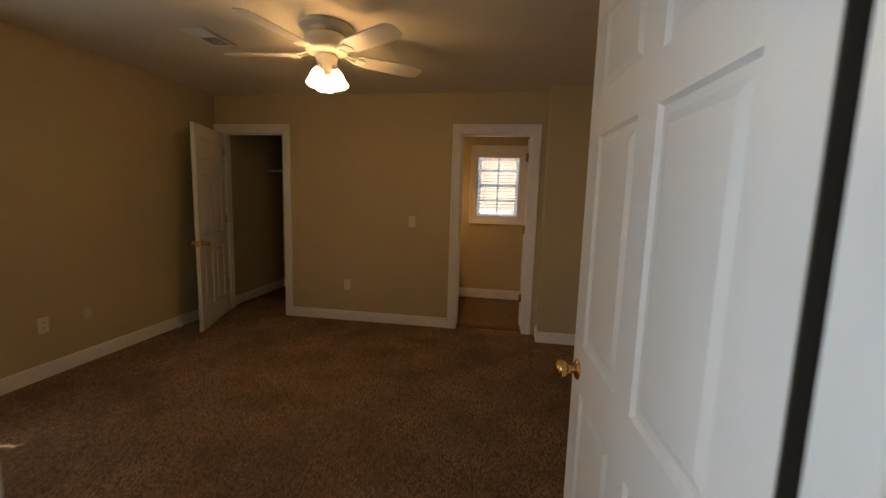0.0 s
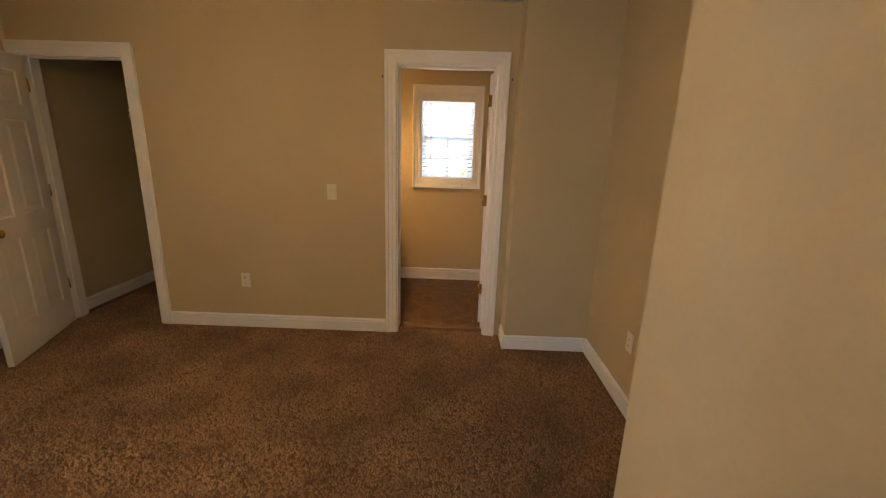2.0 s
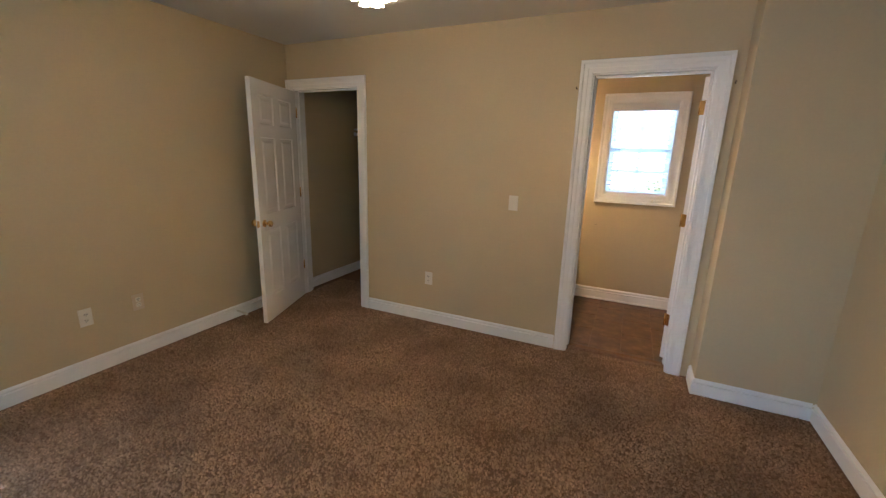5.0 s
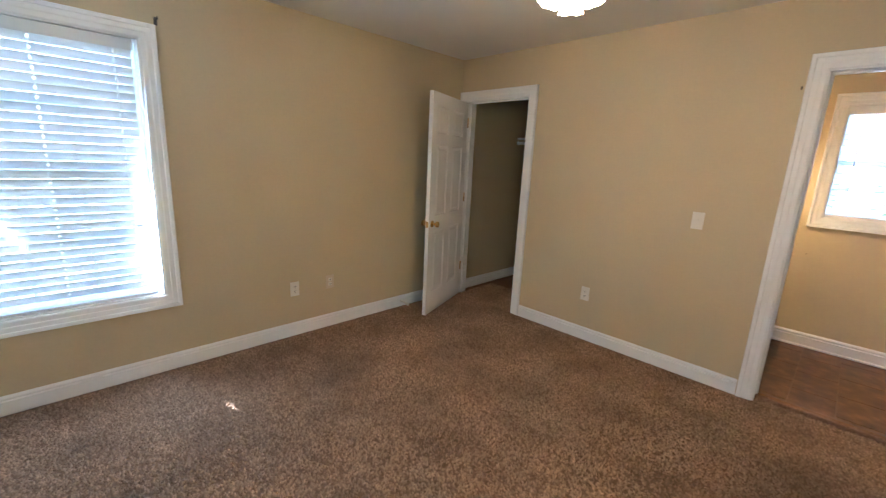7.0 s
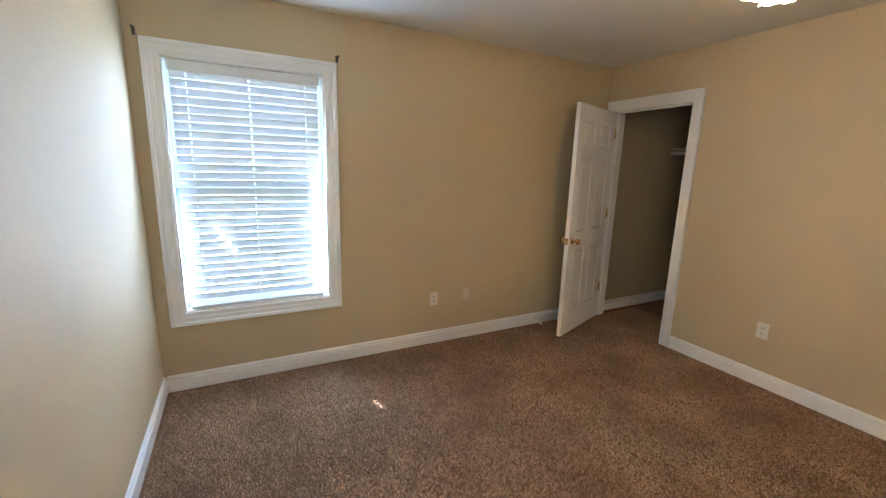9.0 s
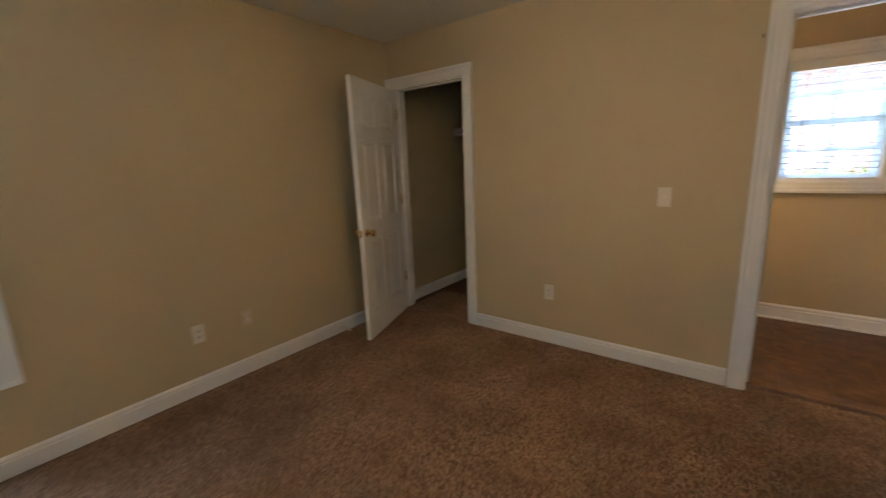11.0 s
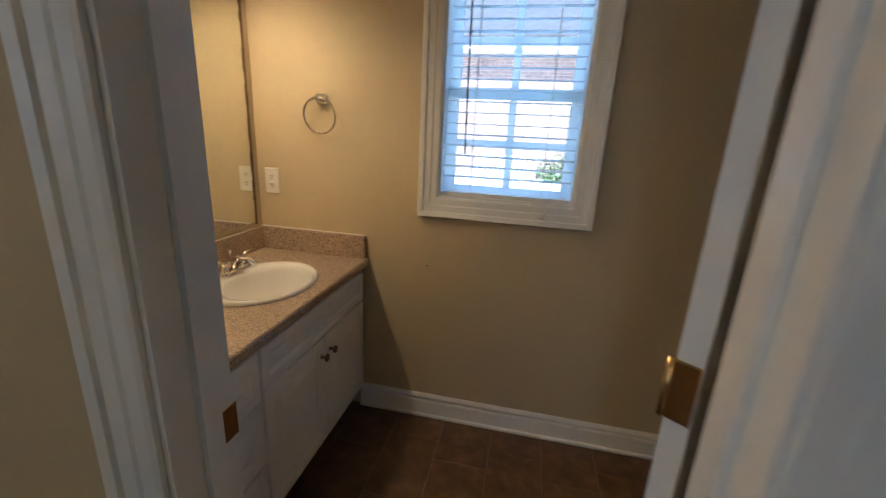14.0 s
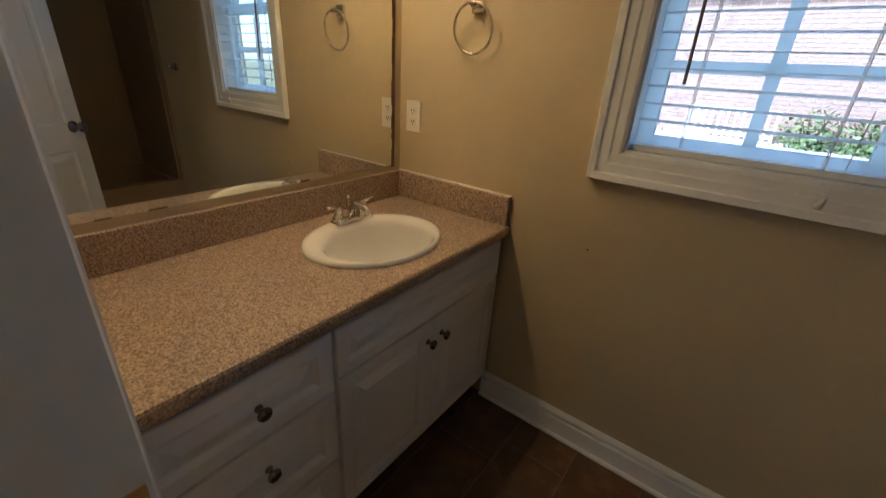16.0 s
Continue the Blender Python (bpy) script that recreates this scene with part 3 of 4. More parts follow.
part("motor_housing", lathe(bmesh.new(), [(0, -0.05), (0.10, -0.052), (0.128, -0.064), (0.135, -0.085), (0.135, -0.135), (0.125, -0.155), (0.09, -0.168), (0, -0.17)], 40), FANWHITE, fan, "", True)
part("light_kit", lathe(bmesh.new(), [(0, -0.165), (0.055, -0.168), (0.07, -0.185), (0.060, -0.225), (0.045, -0.245), (0.045, -0.28), (0.06, -0.295), (0.055, -0.32), (0.03, -0.332), (0, -0.335)], 32), FANWHITE, fan, "", True)


def blade_mesh():
    bm = bmesh.new()
    outline = [(0.20, -0.045), (0.24, -0.060), (0.40, -0.066), (0.60, -0.070), (0.64, -0.062), (0.66, -0.040), (0.665, 0.0), (0.66, 0.040), (0.64, 0.062), (0.60, 0.070), (0.40, 0.066), (0.24, 0.060), (0.20, 0.045)]
    tilt = math.tan(radians(-12))
    top = [bm.verts.new((x, y, y * tilt + 0.003)) for x, y in outline]
    bot = [bm.verts.new((x, y, y * tilt - 0.003)) for x, y in outline]
    bm.faces.new(top)
    bm.faces.new(bot[::-1])
    for i in range(len(outline)):
        j = (i + 1) % len(outline)
        bm.faces.new((top[i], bot[i], bot[j], top[j]))
    return bm


for k in range(5):
    m = pose(0, 0, -0.168, 0, 0, 40 + 72 * k)
    bm = blade_mesh()
    bm.transform(m)
    b = part("blade", bm, FANWHITE, fan, "white fan blade")
    bm = bmesh.new()
    for s in (-1, 1):
        tube(bm, [(0.09, s * 0.012, 0.025), (0.14, s * 0.018, 0.006), (0.19, s * 0.034, -0.004 - s * 0.006), (0.235, s * 0.036, -0.005 - s * 0.007)], 0.006, 8)
    box(bm, 0.19, 0.25, -0.04, 0.04, -0.010, -0.005)
    bm.transform(m)
    part("blade_iron", bm, FANWHITE, b)

SHADE_PROFILE = [(0.018, 0.0), (0.025, -0.006), (0.034, -0.026), (0.040, -0.052), (0.043, -0.078), (0.046, -0.103), (0.051, -0.117)]
for a in (0, 120, 240):
    bm = bmesh.new()
    n = 32
    tip = pose(0, 0, 0, 0, 0, a) @ pose(0.053, 0, -0.262) @ pose(0, 0, 0, 0, -21, 0)
    rings = []
    for i, (r, z) in enumerate(SHADE_PROFILE + [(r - 0.003, z) for r, z in reversed(SHADE_PROFILE)]):
        ring = []
        edge = min(1.0, max(0.0, (-z - 0.075) / 0.05))
        for q in range(n):
            t = 2 * math.pi * q / n
            rr = r * (1 + 0.05 * edge * math.cos(6 * t))
            ring.append(bm.verts.new(tip @ Vector((rr * math.cos(t), rr * math.sin(t), z + 0.004 * edge * math.cos(6 * t)))))
        rings.append(ring)
    for p, q in zip(rings, rings[1:]):
        for i in range(n):
            bm.faces.new((p[i], p[(i + 1) % n], q[(i + 1) % n], q[i]))
    s = part("lamp_shade", bm, SHADE, fan, "glowing frosted tulip glass shade", True)
    part("shade_holder", lathe(bmesh.new(), [(0, 0.03), (0.012, 0.03), (0.014, 0.012), (0.026, 0.006), (0.030, -0.012), (0.0, -0.012)], 20, tip), FANWHITE, s, "", True)
    part("bulb", lathe(bmesh.new(), [(0, -0.015), (0.010, -0.017), (0.018, -0.030), (0.018, -0.042), (0.011, -0.054), (0, -0.058)], 16, tip), SHADE, s, "lit bulb", True)
    point_light("fan_bulb_light", (pose(FX, FY, TOP) @ tip) @ Vector((0, 0, -0.085)), FAN_W, WARM, 0.012)

# ceiling register
reg = tagged(empty("ceiling_vent", pose(-1.99, 2.46, TOP, 0, 0, 0)), "white metal ceiling air register with louvres", "vent")
bm = box(bmesh.new(), -0.09, 0.09, -0.17, -0.145, -0.008, -0.001)
box(bm, -0.09, 0.09, 0.145, 0.17, -0.008, -0.001)
box(bm, -0.09, -0.065, -0.145, 0.145, -0.008, -0.001)
box(bm, 0.065, 0.09, -0.145, 0.145, -0.008, -0.001)
box(bm, -0.065, 0.065, -0.006, 0.006, -0.008, -0.001)
part("vent_frame", bm, FANWHITE, reg)
part("backing", box(bmesh.new(), -0.065, 0.065, -0.145, 0.145, -0.003, -0.001), SLOT, reg, "dark duct opening")
for k in range(16):
    y = -0.135 + 0.018 * k
    if abs(y) > 0.01:
        part("louvre", box(bmesh.new(), -0.064, 0.064, -0.007, 0.007, -0.0006, 0.0006, pose(0, y, -0.006, 35 if y > 0 else -35, 0, 0)), FANWHITE, reg)

# ---------------------------------------------------------------- outlets and switches


def plate(name, m, kind, label, category, cover=None):
    """A wall plate 7 x 11.5 cm; local u along the wall, v up, w out."""
    p = tagged(empty(name, m), label, category)
    bm = soft_box(-0.036, 0.036, -0.058, 0.058, 0.0, 0.006, 0.0025)
    part("cover_plate", bm, cover or PLASTIC, p)
    if kind == "duplex":
        for v in (-0.02, 0.02):
            o = part("socket", soft_box(-0.016, 0.016, v - 0.014, v + 0.014, 0.004, 0.008, 0.002, 1), PLASTIC, p)
            for u in (-0.006, 0.006):
                part("slot", box(bmesh.new(), u - 0.0015, u + 0.0015, v - 0.003, v + 0.007, 0.0075, 0.0085), SLOT, o)
            part("slot", box(bmesh.new(), -0.0025, 0.0025, v - 0.011, v - 0.006, 0.0075, 0.0085), SLOT, o)
    elif kind == "switch":
        o = part("switch_slot", soft_box(-0.006, 0.006, -0.013, 0.013, 0.004, 0.0072, 0.001, 1), PLASTIC, p)
        part("toggle", box(bmesh.new(), -0.0038, 0.0038, -0.004, 0.007, 0.004, 0.016, pose(0, 0, 0, -18, 0, 0)), PLASTIC, p)
    else:
        part("jack", soft_box(-0.009, 0.009, -0.009, 0.009, 0.004, 0.0085, 0.002, 1), PLASTIC, p)
    for v in ((0,) if kind == "duplex" else (-0.042, 0.042)):
        part("screw", lathe(bmesh.new(), [(0, 0.0055), (0.003, 0.0055), (0.003, 0.0072), (0, 0.0076)], 10, pose(0, v, 0)), PLASTIC, p)
    return p


NF = ((1, 0, 0), (0, -1, 0))
plate("wall_outlet", wall_frame((-1.623, NORTH, 0.404), *NF), "duplex", "white duplex outlet in the tan bedroom wall", "outlet")
plate("light_switch", wall_frame((-0.899, NORTH, 1.131), *NF), "switch", "white toggle light switch beside the bathroom door", "switch")
plate("wall_outlet", wall_frame((WEST, 2.162, 0.391), (0, -1, 0), (1, 0, 0)), "duplex", "white outlet plate in the tan wall near the baseboard", "outlet")
plate("wall_outlet", wall_frame((WEST, 2.473, 0.397), (0, -1, 0), (1, 0, 0)), "duplex", "white duplex outlet with a tan cover plate near the baseboard", "outlet", TANPLATE)
plate("wall_outlet", wall_frame((EAST, 3.103, 0.421), (0, 1, 0), (-1, 0, 0)), "duplex", "white duplex outlet on the side wall", "outlet")
plate("wall_outlet", wall_frame((-1.131, BATH_N, 1.158), *NF), "duplex", "white duplex outlet beside the bathroom mirror", "outlet")

# spring door stop on the west baseboard
ds = tagged(empty("door_stop_spring", pose(WEST + 0.017, 3.24, 0.060)), "white rubber-tipped door stop on the baseboard", "door stop")
part("rod", tube(bmesh.new(), [(0, 0, 0), (0.05, 0, 0.0), (0.095, 0, -0.006)], 0.008, 10), PLASTIC, ds)
part("rubber_tip", tube(bmesh.new(), [(0.095, 0, -0.006), (0.118, 0, -0.009)], 0.013, 12), PLASTIC, ds)


def hook(m, label, mat, s=1.0):
    """Small curtain-rod bracket: back plate and an upturned arm."""
    h = tagged(empty("curtain_bracket", m @ Matrix.Scale(s, 4)), label, "bracket")
    part("back_plate", soft_box(-0.008, 0.008, -0.022, 0.022, 0.0, 0.003, 0.001, 1), mat, h)
    part("arm", tube(bmesh.new(), [(0, 0.004, 0.002), (0, 0.002, 0.035), (0, 0.004, 0.05), (0, 0.016, 0.054)], 0.004, 8), mat, h)
    return h


WF = ((0, -1, 0), (1, 0, 0))
hook(wall_frame((WEST, 1.398, 2.16), *WF), "dark metal curtain bracket above the window casing", IRON)
hook(wall_frame((WEST, 0.300, 2.16), *WF), "dark metal curtain bracket above the window casing", IRON)
hook(wall_frame((0.408, NORTH, 1.955), *NF), "small grey nail hook on the door casing", NICKEL, 0.45)
hook(wall_frame((-0.508, NORTH, 1.955), *NF), "small grey nail hook on the door casing", NICKEL, 0.45)

# ---------------------------------------------------------------- closet
rod = tagged(empty("closet_rod"), "white closet shelf with hanging rod on brackets", "closet shelf")
part("shelf_board", soft_box(WEST + 0.002, BATH_W - 0.125, BATH_N - 0.31, BATH_N - 0.002, 1.735, 1.753, 0.002, 1), TRIM, rod)
part("hanging_rod", tube(bmesh.new(), [(WEST + 0.002, BATH_N - 0.29, 1.69), (BATH_W - 0.125, BATH_N - 0.29, 1.69)], 0.016, 14), TRIM, rod)
part("rod_socket", lathe(bmesh.new(), [(0, 0), (0.024, 0), (0.024, 0.010), (0.018, 0.012), (0, 0.012)], 18, pose(WEST, BATH_N - 0.29, 1.69, 0, 90, 0)), TRIM, rod)

# ---------------------------------------------------------------- vanity
VF, CZ = -0.690, 0.792            # cabinet front, cabinet top
VY0, VY1, VYS = NBACK + 0.004, BATH_N - 0.004, 4.545


def raised_front(name, y0, y1, z0, z1, parent, edge=0.052):
    """A cabinet front with a raised centre field, facing +x."""
    bm = bmesh.new()
    x = VF
    prof = ((0.0, 0.0), (0.0, 0.016), (0.003, 0.019), (edge - 0.014, 0.019), (edge - 0.009, 0.0145), (edge - 0.003, 0.0085), (edge + 0.004, 0.0085), (edge + 0.030, 0.018), (edge + 0.033, 0.0195))
    rings = []
    for d, w in prof:
        rings.append([bm.verts.new(p) for p in ((x + w, y0 + d, z0 + d), (x + w, y1 - d, z0 + d), (x + w, y1 - d, z1 - d), (x + w, y0 + d, z1 - d))])
    for a, b in zip(rings, rings[1:]):
        for i in range(4):
            j = (i + 1) % 4
            bm.faces.new((a[i], a[j], b[j], b[i]))
    bm.faces.new(rings[-1])
    bm.faces.new(rings[0][::-1])
    return part(name, bm, CABINET, parent)


def cabinet_knob(y, z, parent):
    part("knob", lathe(bmesh.new(), [(0, 0), (0.009, 0), (0.009, 0.003), (0.005, 0.006), (0.005, 0.013), (0.012, 0.018), (0.016, 0.023), (0.014, 0.028), (0, 0.030)], 18, pose(VF + 0.019, y, z, 0, 90, 0)), NICKEL, parent, "dark round metal knob", True)


drawers = tagged(empty("drawer_cabinet"), "white drawer cabinet with raised-panel fronts under the counter", "cabinet")
bm = box(bmesh.new(), BATH_W + 0.003, VF, VY0, VYS - 0.001, 0.155, CZ)
part("carcass", bm, CABINET, drawers)
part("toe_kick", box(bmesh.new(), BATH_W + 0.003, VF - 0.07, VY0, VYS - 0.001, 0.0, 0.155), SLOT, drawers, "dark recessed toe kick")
for z0, z1, kz in ((0.606, 0.772, 0.69), (0.378, 0.598, 0.515), (0.160, 0.370, 0.265)):
    f = raised_front("drawer_front", VY0 + 0.006, VYS - 0.006, z0, z1, drawers)
    cabinet_knob(4.356, kz, f)
sinkcab = tagged(empty("sink_cabinet"), "white two-door sink cabinet with raised panels", "cabinet")
bm = box(bmesh.new(), BATH_W + 0.003, VF, VYS + 0.001, VYS + 0.017, 0.155, CZ)
box(bm, BATH_W + 0.003, VF, VY1 - 0.016, VY1, 0.155, CZ)
box(bm, VF - 0.016, VF, VYS + 0.017, VY1 - 0.016, 0.155, CZ)
box(bm, BATH_W + 0.003, BATH_W + 0.012, VYS + 0.017, VY1 - 0.016, 0.155, CZ)
box(bm, BATH_W + 0.012, VF - 0.016, VYS + 0.017, VY1 - 0.016, 0.155, 0.171)
part("carcass", bm, CABINET, sinkcab)
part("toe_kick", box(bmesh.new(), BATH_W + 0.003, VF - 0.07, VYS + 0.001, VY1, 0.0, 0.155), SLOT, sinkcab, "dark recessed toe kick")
raised_front("false_front", VYS + 0.008, VY1 - 0.02, 0.632, 0.772, sinkcab, 0.045)
YD = 4.928
d1 = raised_front("cabinet_door", VYS + 0.008, YD - 0.002, 0.160, 0.624, sinkcab)
cabinet_knob(YD - 0.034, 0.552, d1)
d2 = raised_front("cabinet_door", YD + 0.002, VY1 - 0.02, 0.160, 0.624, sinkcab)
cabinet_knob(YD + 0.034, 0.552, d2)

SX, SY, SA, SB = -0.905, 4.895, 0.190, 0.232      # sink centre and half axes
CT = 0.83
counter = tagged(empty("vanity_counter"), "speckled pinkish-brown laminate vanity counter with backsplash", "countertop")


def counter_top():
    """Slab with an oval cut-out and a rounded front edge."""
    bm = bmesh.new()
    x0, x1, y0, y1 = BATH_W + 0.002, -0.662, VY0, VY1
    n = 64
    ring, rim = [], []
    for i in range(n):
        a = 2 * math.pi * i / n
        ring.append((SX + (SA - 0.012) * math.cos(a), SY + (SB - 0.012) * math.sin(a)))
        dx, dy = math.cos(a), math.sin(a)
        k = min(((x1 - SX) / dx) if dx > 1e-6 else 1e9, ((x0 - SX) / dx) if dx < -1e-6 else 1e9, ((y1 - SY) / dy) if dy > 1e-6 else 1e9, ((SY - 0.29 - SY) / dy) if dy < -1e-6 else 1e9)
        rim.append((SX + dx * k, SY + dy * k))
    corners = [(x1, y1), (x0, y1), (x0, SY - 0.29), (x1, SY - 0.29)]
    for z, flip in ((CT, False), (CT - 0.038, True)):
        vi = [bm.verts.new((x, y, z)) for x, y in ring]
        vo = [bm.verts.new((x, y, z)) for x, y in rim]
        for i in range(n):
            j = (i + 1) % n
            extra = []
            for c in corners:
                a0, a1 = math.atan2(rim[i][1] - SY, rim[i][0] - SX), math.atan2(rim[j][1] - SY, rim[j][0] - SX)
                ac = math.atan2(c[1] - SY, c[0] - SX)
                if a1 < a0:
                    a1 += 2 * math.pi
                    ac += 2 * math.pi if ac < a0 else 0
                if a0 + 1e-6 < ac < a1 - 1e-6:
                    extra.append(bm.verts.new((*c, z)))
            bm.faces.new([vi[i], vo[i], *extra, vo[j], vi[j]])
        a = [bm.verts.new(p) for p in ((x0, y0, z), (x1, y0, z), (x1, SY - 0.29, z), (x0, SY - 0.29, z))]
        bm.faces.new(a)
    # rounded front edge
    prof = [(x1, CT), (x1 + 0.006, CT - 0.002), (x1 + 0.010, CT - 0.008), (x1 + 0.011, CT - 0.020), (x1 + 0.010, CT - 0.032), (x1 + 0.005, CT - 0.038), (x1, CT - 0.038)]
    ends = [[bm.verts.new((x, y, z)) for x, z in prof] for y in (y0, y1)]
    for i in range(len(prof) - 1):
        bm.faces.new((ends[0][i], ends[0][i + 1], ends[1][i + 1], ends[1][i]))
    return bm


part("worktop", counter_top(), LAMINATE, counter)
part("backsplash", soft_box(BATH_W + 0.001, BATH_W + 0.020, VY0, VY1 - 0.02, CT, 0.937, 0.003), LAMINATE, counter)
part("side_splash", soft_box(BATH_W + 0.001, -0.664, VY1 - 0.019, VY1, CT - 0.03, 0.937, 0.003), LAMINATE, counter)
part("caulk_line", box(bmesh.new(), BATH_W + 0.001, -0.664, VY1, VY1 + 0.003, 0.935, 0.940), TRIM, counter)

sink = tagged(empty("sink_basin", pose(SX, SY, CT)), "white oval porcelain drop-in sink set in the counter", "sink")
bm = bmesh.new()
n = 56
prof = [(1.0, 0.0), (1.005, 0.006), (0.985, 0.013), (0.94, 0.016), (0.86, 0.014), (0.80, 0.006), (0.775, -0.008), (0.755, -0.030), (0.72, -0.060), (0.66, -0.092), (0.56, -0.122), (0.43, -0.143), (0.28, -0.154), (0.15, -0.158), (0.09, -0.160)]
rings = []
for k, (f, z) in enumerate(prof):
    shift = 0.030 * max(0.0, min(1.0, (1.0 - f) / 0.22))
    rings.append([bm.verts.new((SA * f * math.cos(2 * math.pi * i / n) + shift, SB * f * math.sin(2 * math.pi * i / n), z)) for i in range(n)])
for a, b in zip(rings, rings[1:]):
    for i in range(n):
        bm.faces.new((a[i], a[(i + 1) % n], b[(i + 1) % n], b[i]))
bm.faces.new(rings[-1])
part("basin", bm, PORCELAIN, sink, "", True)
part("drain", lathe(bmesh.new(), [(0, -0.156), (0.012, -0.155), (0.020, -0.157), (0.022, -0.160), (0, -0.160)], 20, pose(0.03, 0, 0)), CHROME, sink, "chrome drain ring", True)

tap = tagged(empty("faucet", pose(SX - 0.150, SY + 0.035, CT + 0.015)), "chrome two-handle centreset faucet on the sink rim", "faucet")
bm = soft_box(-0.022, 0.022, -0.075, 0.075, 0, 0.012, 0.006, 3)
part("base_plate", bm, CHROME, tap, "", True)
bm = tube(bmesh.new(), [(0.0, 0, 0.008), (0.004, 0, 0.042), (0.03, 0, 0.062), (0.075, 0, 0.058), (0.10, 0, 0.040)], 0.011, 14)
part("spout", bm, CHROME, tap, "", True)
part("lift_rod", tube(bmesh.new(), [(-0.012, 0, 0.01), (-0.012, 0, 0.075)], 0.0028, 8), CHROME, tap)
part("lift_knob", lathe(bmesh.new(), [(0, 0), (0.005, 0.002), (0.007, 0.008), (0.004, 0.014), (0, 0.015)], 12, pose(-0.012, 0, 0.072)), CHROME, tap, "", True)
for s in (-1, 1):
    v = part("valve_body", lathe(bmesh.new(), [(0, 0.008), (0.021, 0.010), (0.022, 0.018), (0.015, 0.030), (0.011, 0.040), (0.014, 0.046), (0.012, 0.054), (0, 0.058)], 20, pose(0, s * 0.052, 0)), CHROME, tap, "", True)
    part("lever", tube(bmesh.new(), [(0, s * 0.052, 0.052), (0.004, s * 0.075, 0.060), (0.006, s * 0.100, 0.064)], 0.005, 10), CHROME, v, "", True)

mirror = tagged(empty("wall_mirror"), "large frameless mirror with chipped brown edges", "mirror")
my0, my1, mz0, mz1 = VY0 + 0.03, 5.272, 0.962, 2.02
part("mirror_glass", box(bmesh.new(), BATH_W + 0.001, BATH_W + 0.005, my0, my1, mz0, mz1), MIRROR, mirror)
rnd = random.Random(3)
y = my0
while y < my1 - 0.02:
    w = rnd.uniform(0.03, 0.16)
    if rnd.random() < 0.35:
        part("worn_edge", box(bmesh.new(), BATH_W + 0.0005, BATH_W + 0.0056, y, min(my1, y + w * 0.3), mz0 - 0.002, mz0 + rnd.uniform(0.002, 0.007)), RAWEDGE, mirror, "brown flaking mirror edge")
    y += w
z = mz0
while z < mz1 - 0.05:
    h = rnd.uniform(0.03, 0.16)
    part("worn_edge", box(bmesh.new(), BATH_W + 0.0005, BATH_W + 0.0056, my1 - rnd.uniform(0.001, 0.005), my1 + 0.0015, z, z + h * 0.6), RAWEDGE, mirror, "brown flaking mirror edge")
    z += h
part("edge_gap", box(bmesh.new(), BATH_W + 0.0005, BATH_W + 0.003, my1 + 0.002, my1 + 0.018, mz0 - 0.01, mz1), RAWEDGE, mirror, "brown unpainted strip beside the glass")

# light bar above the mirror
bar = tagged(empty("vanity_light", pose(BATH_W, 4.75, 2.16)), "chrome vanity light bar with lit globe bulbs", "wall lamp")
part("bar", soft_box(0.0, 0.03, -0.30, 0.30, -0.055, 0.055, 0.006, 2), CHROME, bar)
for y in (-0.2, 0.0, 0.2):
    s = part("lamp_arm", tube(bmesh.new(), [(0.03, y, 0), (0.10, y, 0.012), (0.13, y, 0.0), (0.13, y, -0.03)], 0.008, 12), CHROME, bar, "", True)
    bell = [(0.018, -0.02), (0.030, -0.03), (0.042, -0.06), (0.056, -0.10), (0.072, -0.135)]
    part("bell_shade", lathe(bmesh.new(), bell + [(r - 0.003, z) for r, z in reversed(bell)], 28, pose(0.13, y, 0)), BELL, s, "glowing frosted bell lamp shade", True)
    part("bulb", lathe(bmesh.new(), [(0, -0.03), (0.012, -0.032), (0.022, -0.05), (0.022, -0.062), (0.012, -0.074), (0, -0.077)], 16, pose(0.13, y, 0)), SHADE, s, "lit bulb", True)
    point_light("vanity_bulb_light", (BATH_W + 0.13, 4.75 + y, 2.16 - 0.098), VANITY_W, GOLD, 0.018)

# towel ring
ring = tagged(empty("towel_ring", pose(-0.862, BATH_N, 1.525)), "chrome towel ring on the tan bathroom wall", "towel ring")
part("mount", soft_box(-0.022, 0.022, -0.016, 0.0, -0.024, 0.024, 0.004, 2), CHROME, ring)
part("post", tube(bmesh.new(), [(0, -0.012, 0), (0, -0.048, 0)], 0.010, 14), CHROME, ring, "", True)
pts = [(0.073 * math.sin(a), -0.044 + 0.010 * (1 - math.cos(a)), -0.070 + 0.073 * math.cos(a)) for a in (2 * math.pi * k / 40 for k in range(40))]
part("ring", tube(bmesh.new(), pts, 0.0048, 10, True), CHROME, ring, "", True)

nail = tagged(empty("wall_nail", pose(-0.371, BATH_N, 0.826)), "small dark nail in the tan bathroom wall", "nail")
part("nail_head", lathe(bmesh.new(), [(0, 0), (0.0035, 0.0), (0.0035, 0.003), (0, 0.004)], 10, pose(0, 0, 0, 90, 0, 0)), IRON, nail)

# hook farther along the same wall
bar2 = tagged(empty("wall_hook", pose(0.83, BATH_N, 1.25)), "small chrome wall hook beside the tub", "hook")
part("mount", soft_box(-0.022, 0.022, -0.014, 0, -0.022, 0.022, 0.004, 2), CHROME, bar2)
part("post", tube(bmesh.new(), [(0, -0.01, 0), (0, -0.06, 0)], 0.010, 12), CHROME, bar2, "", True)

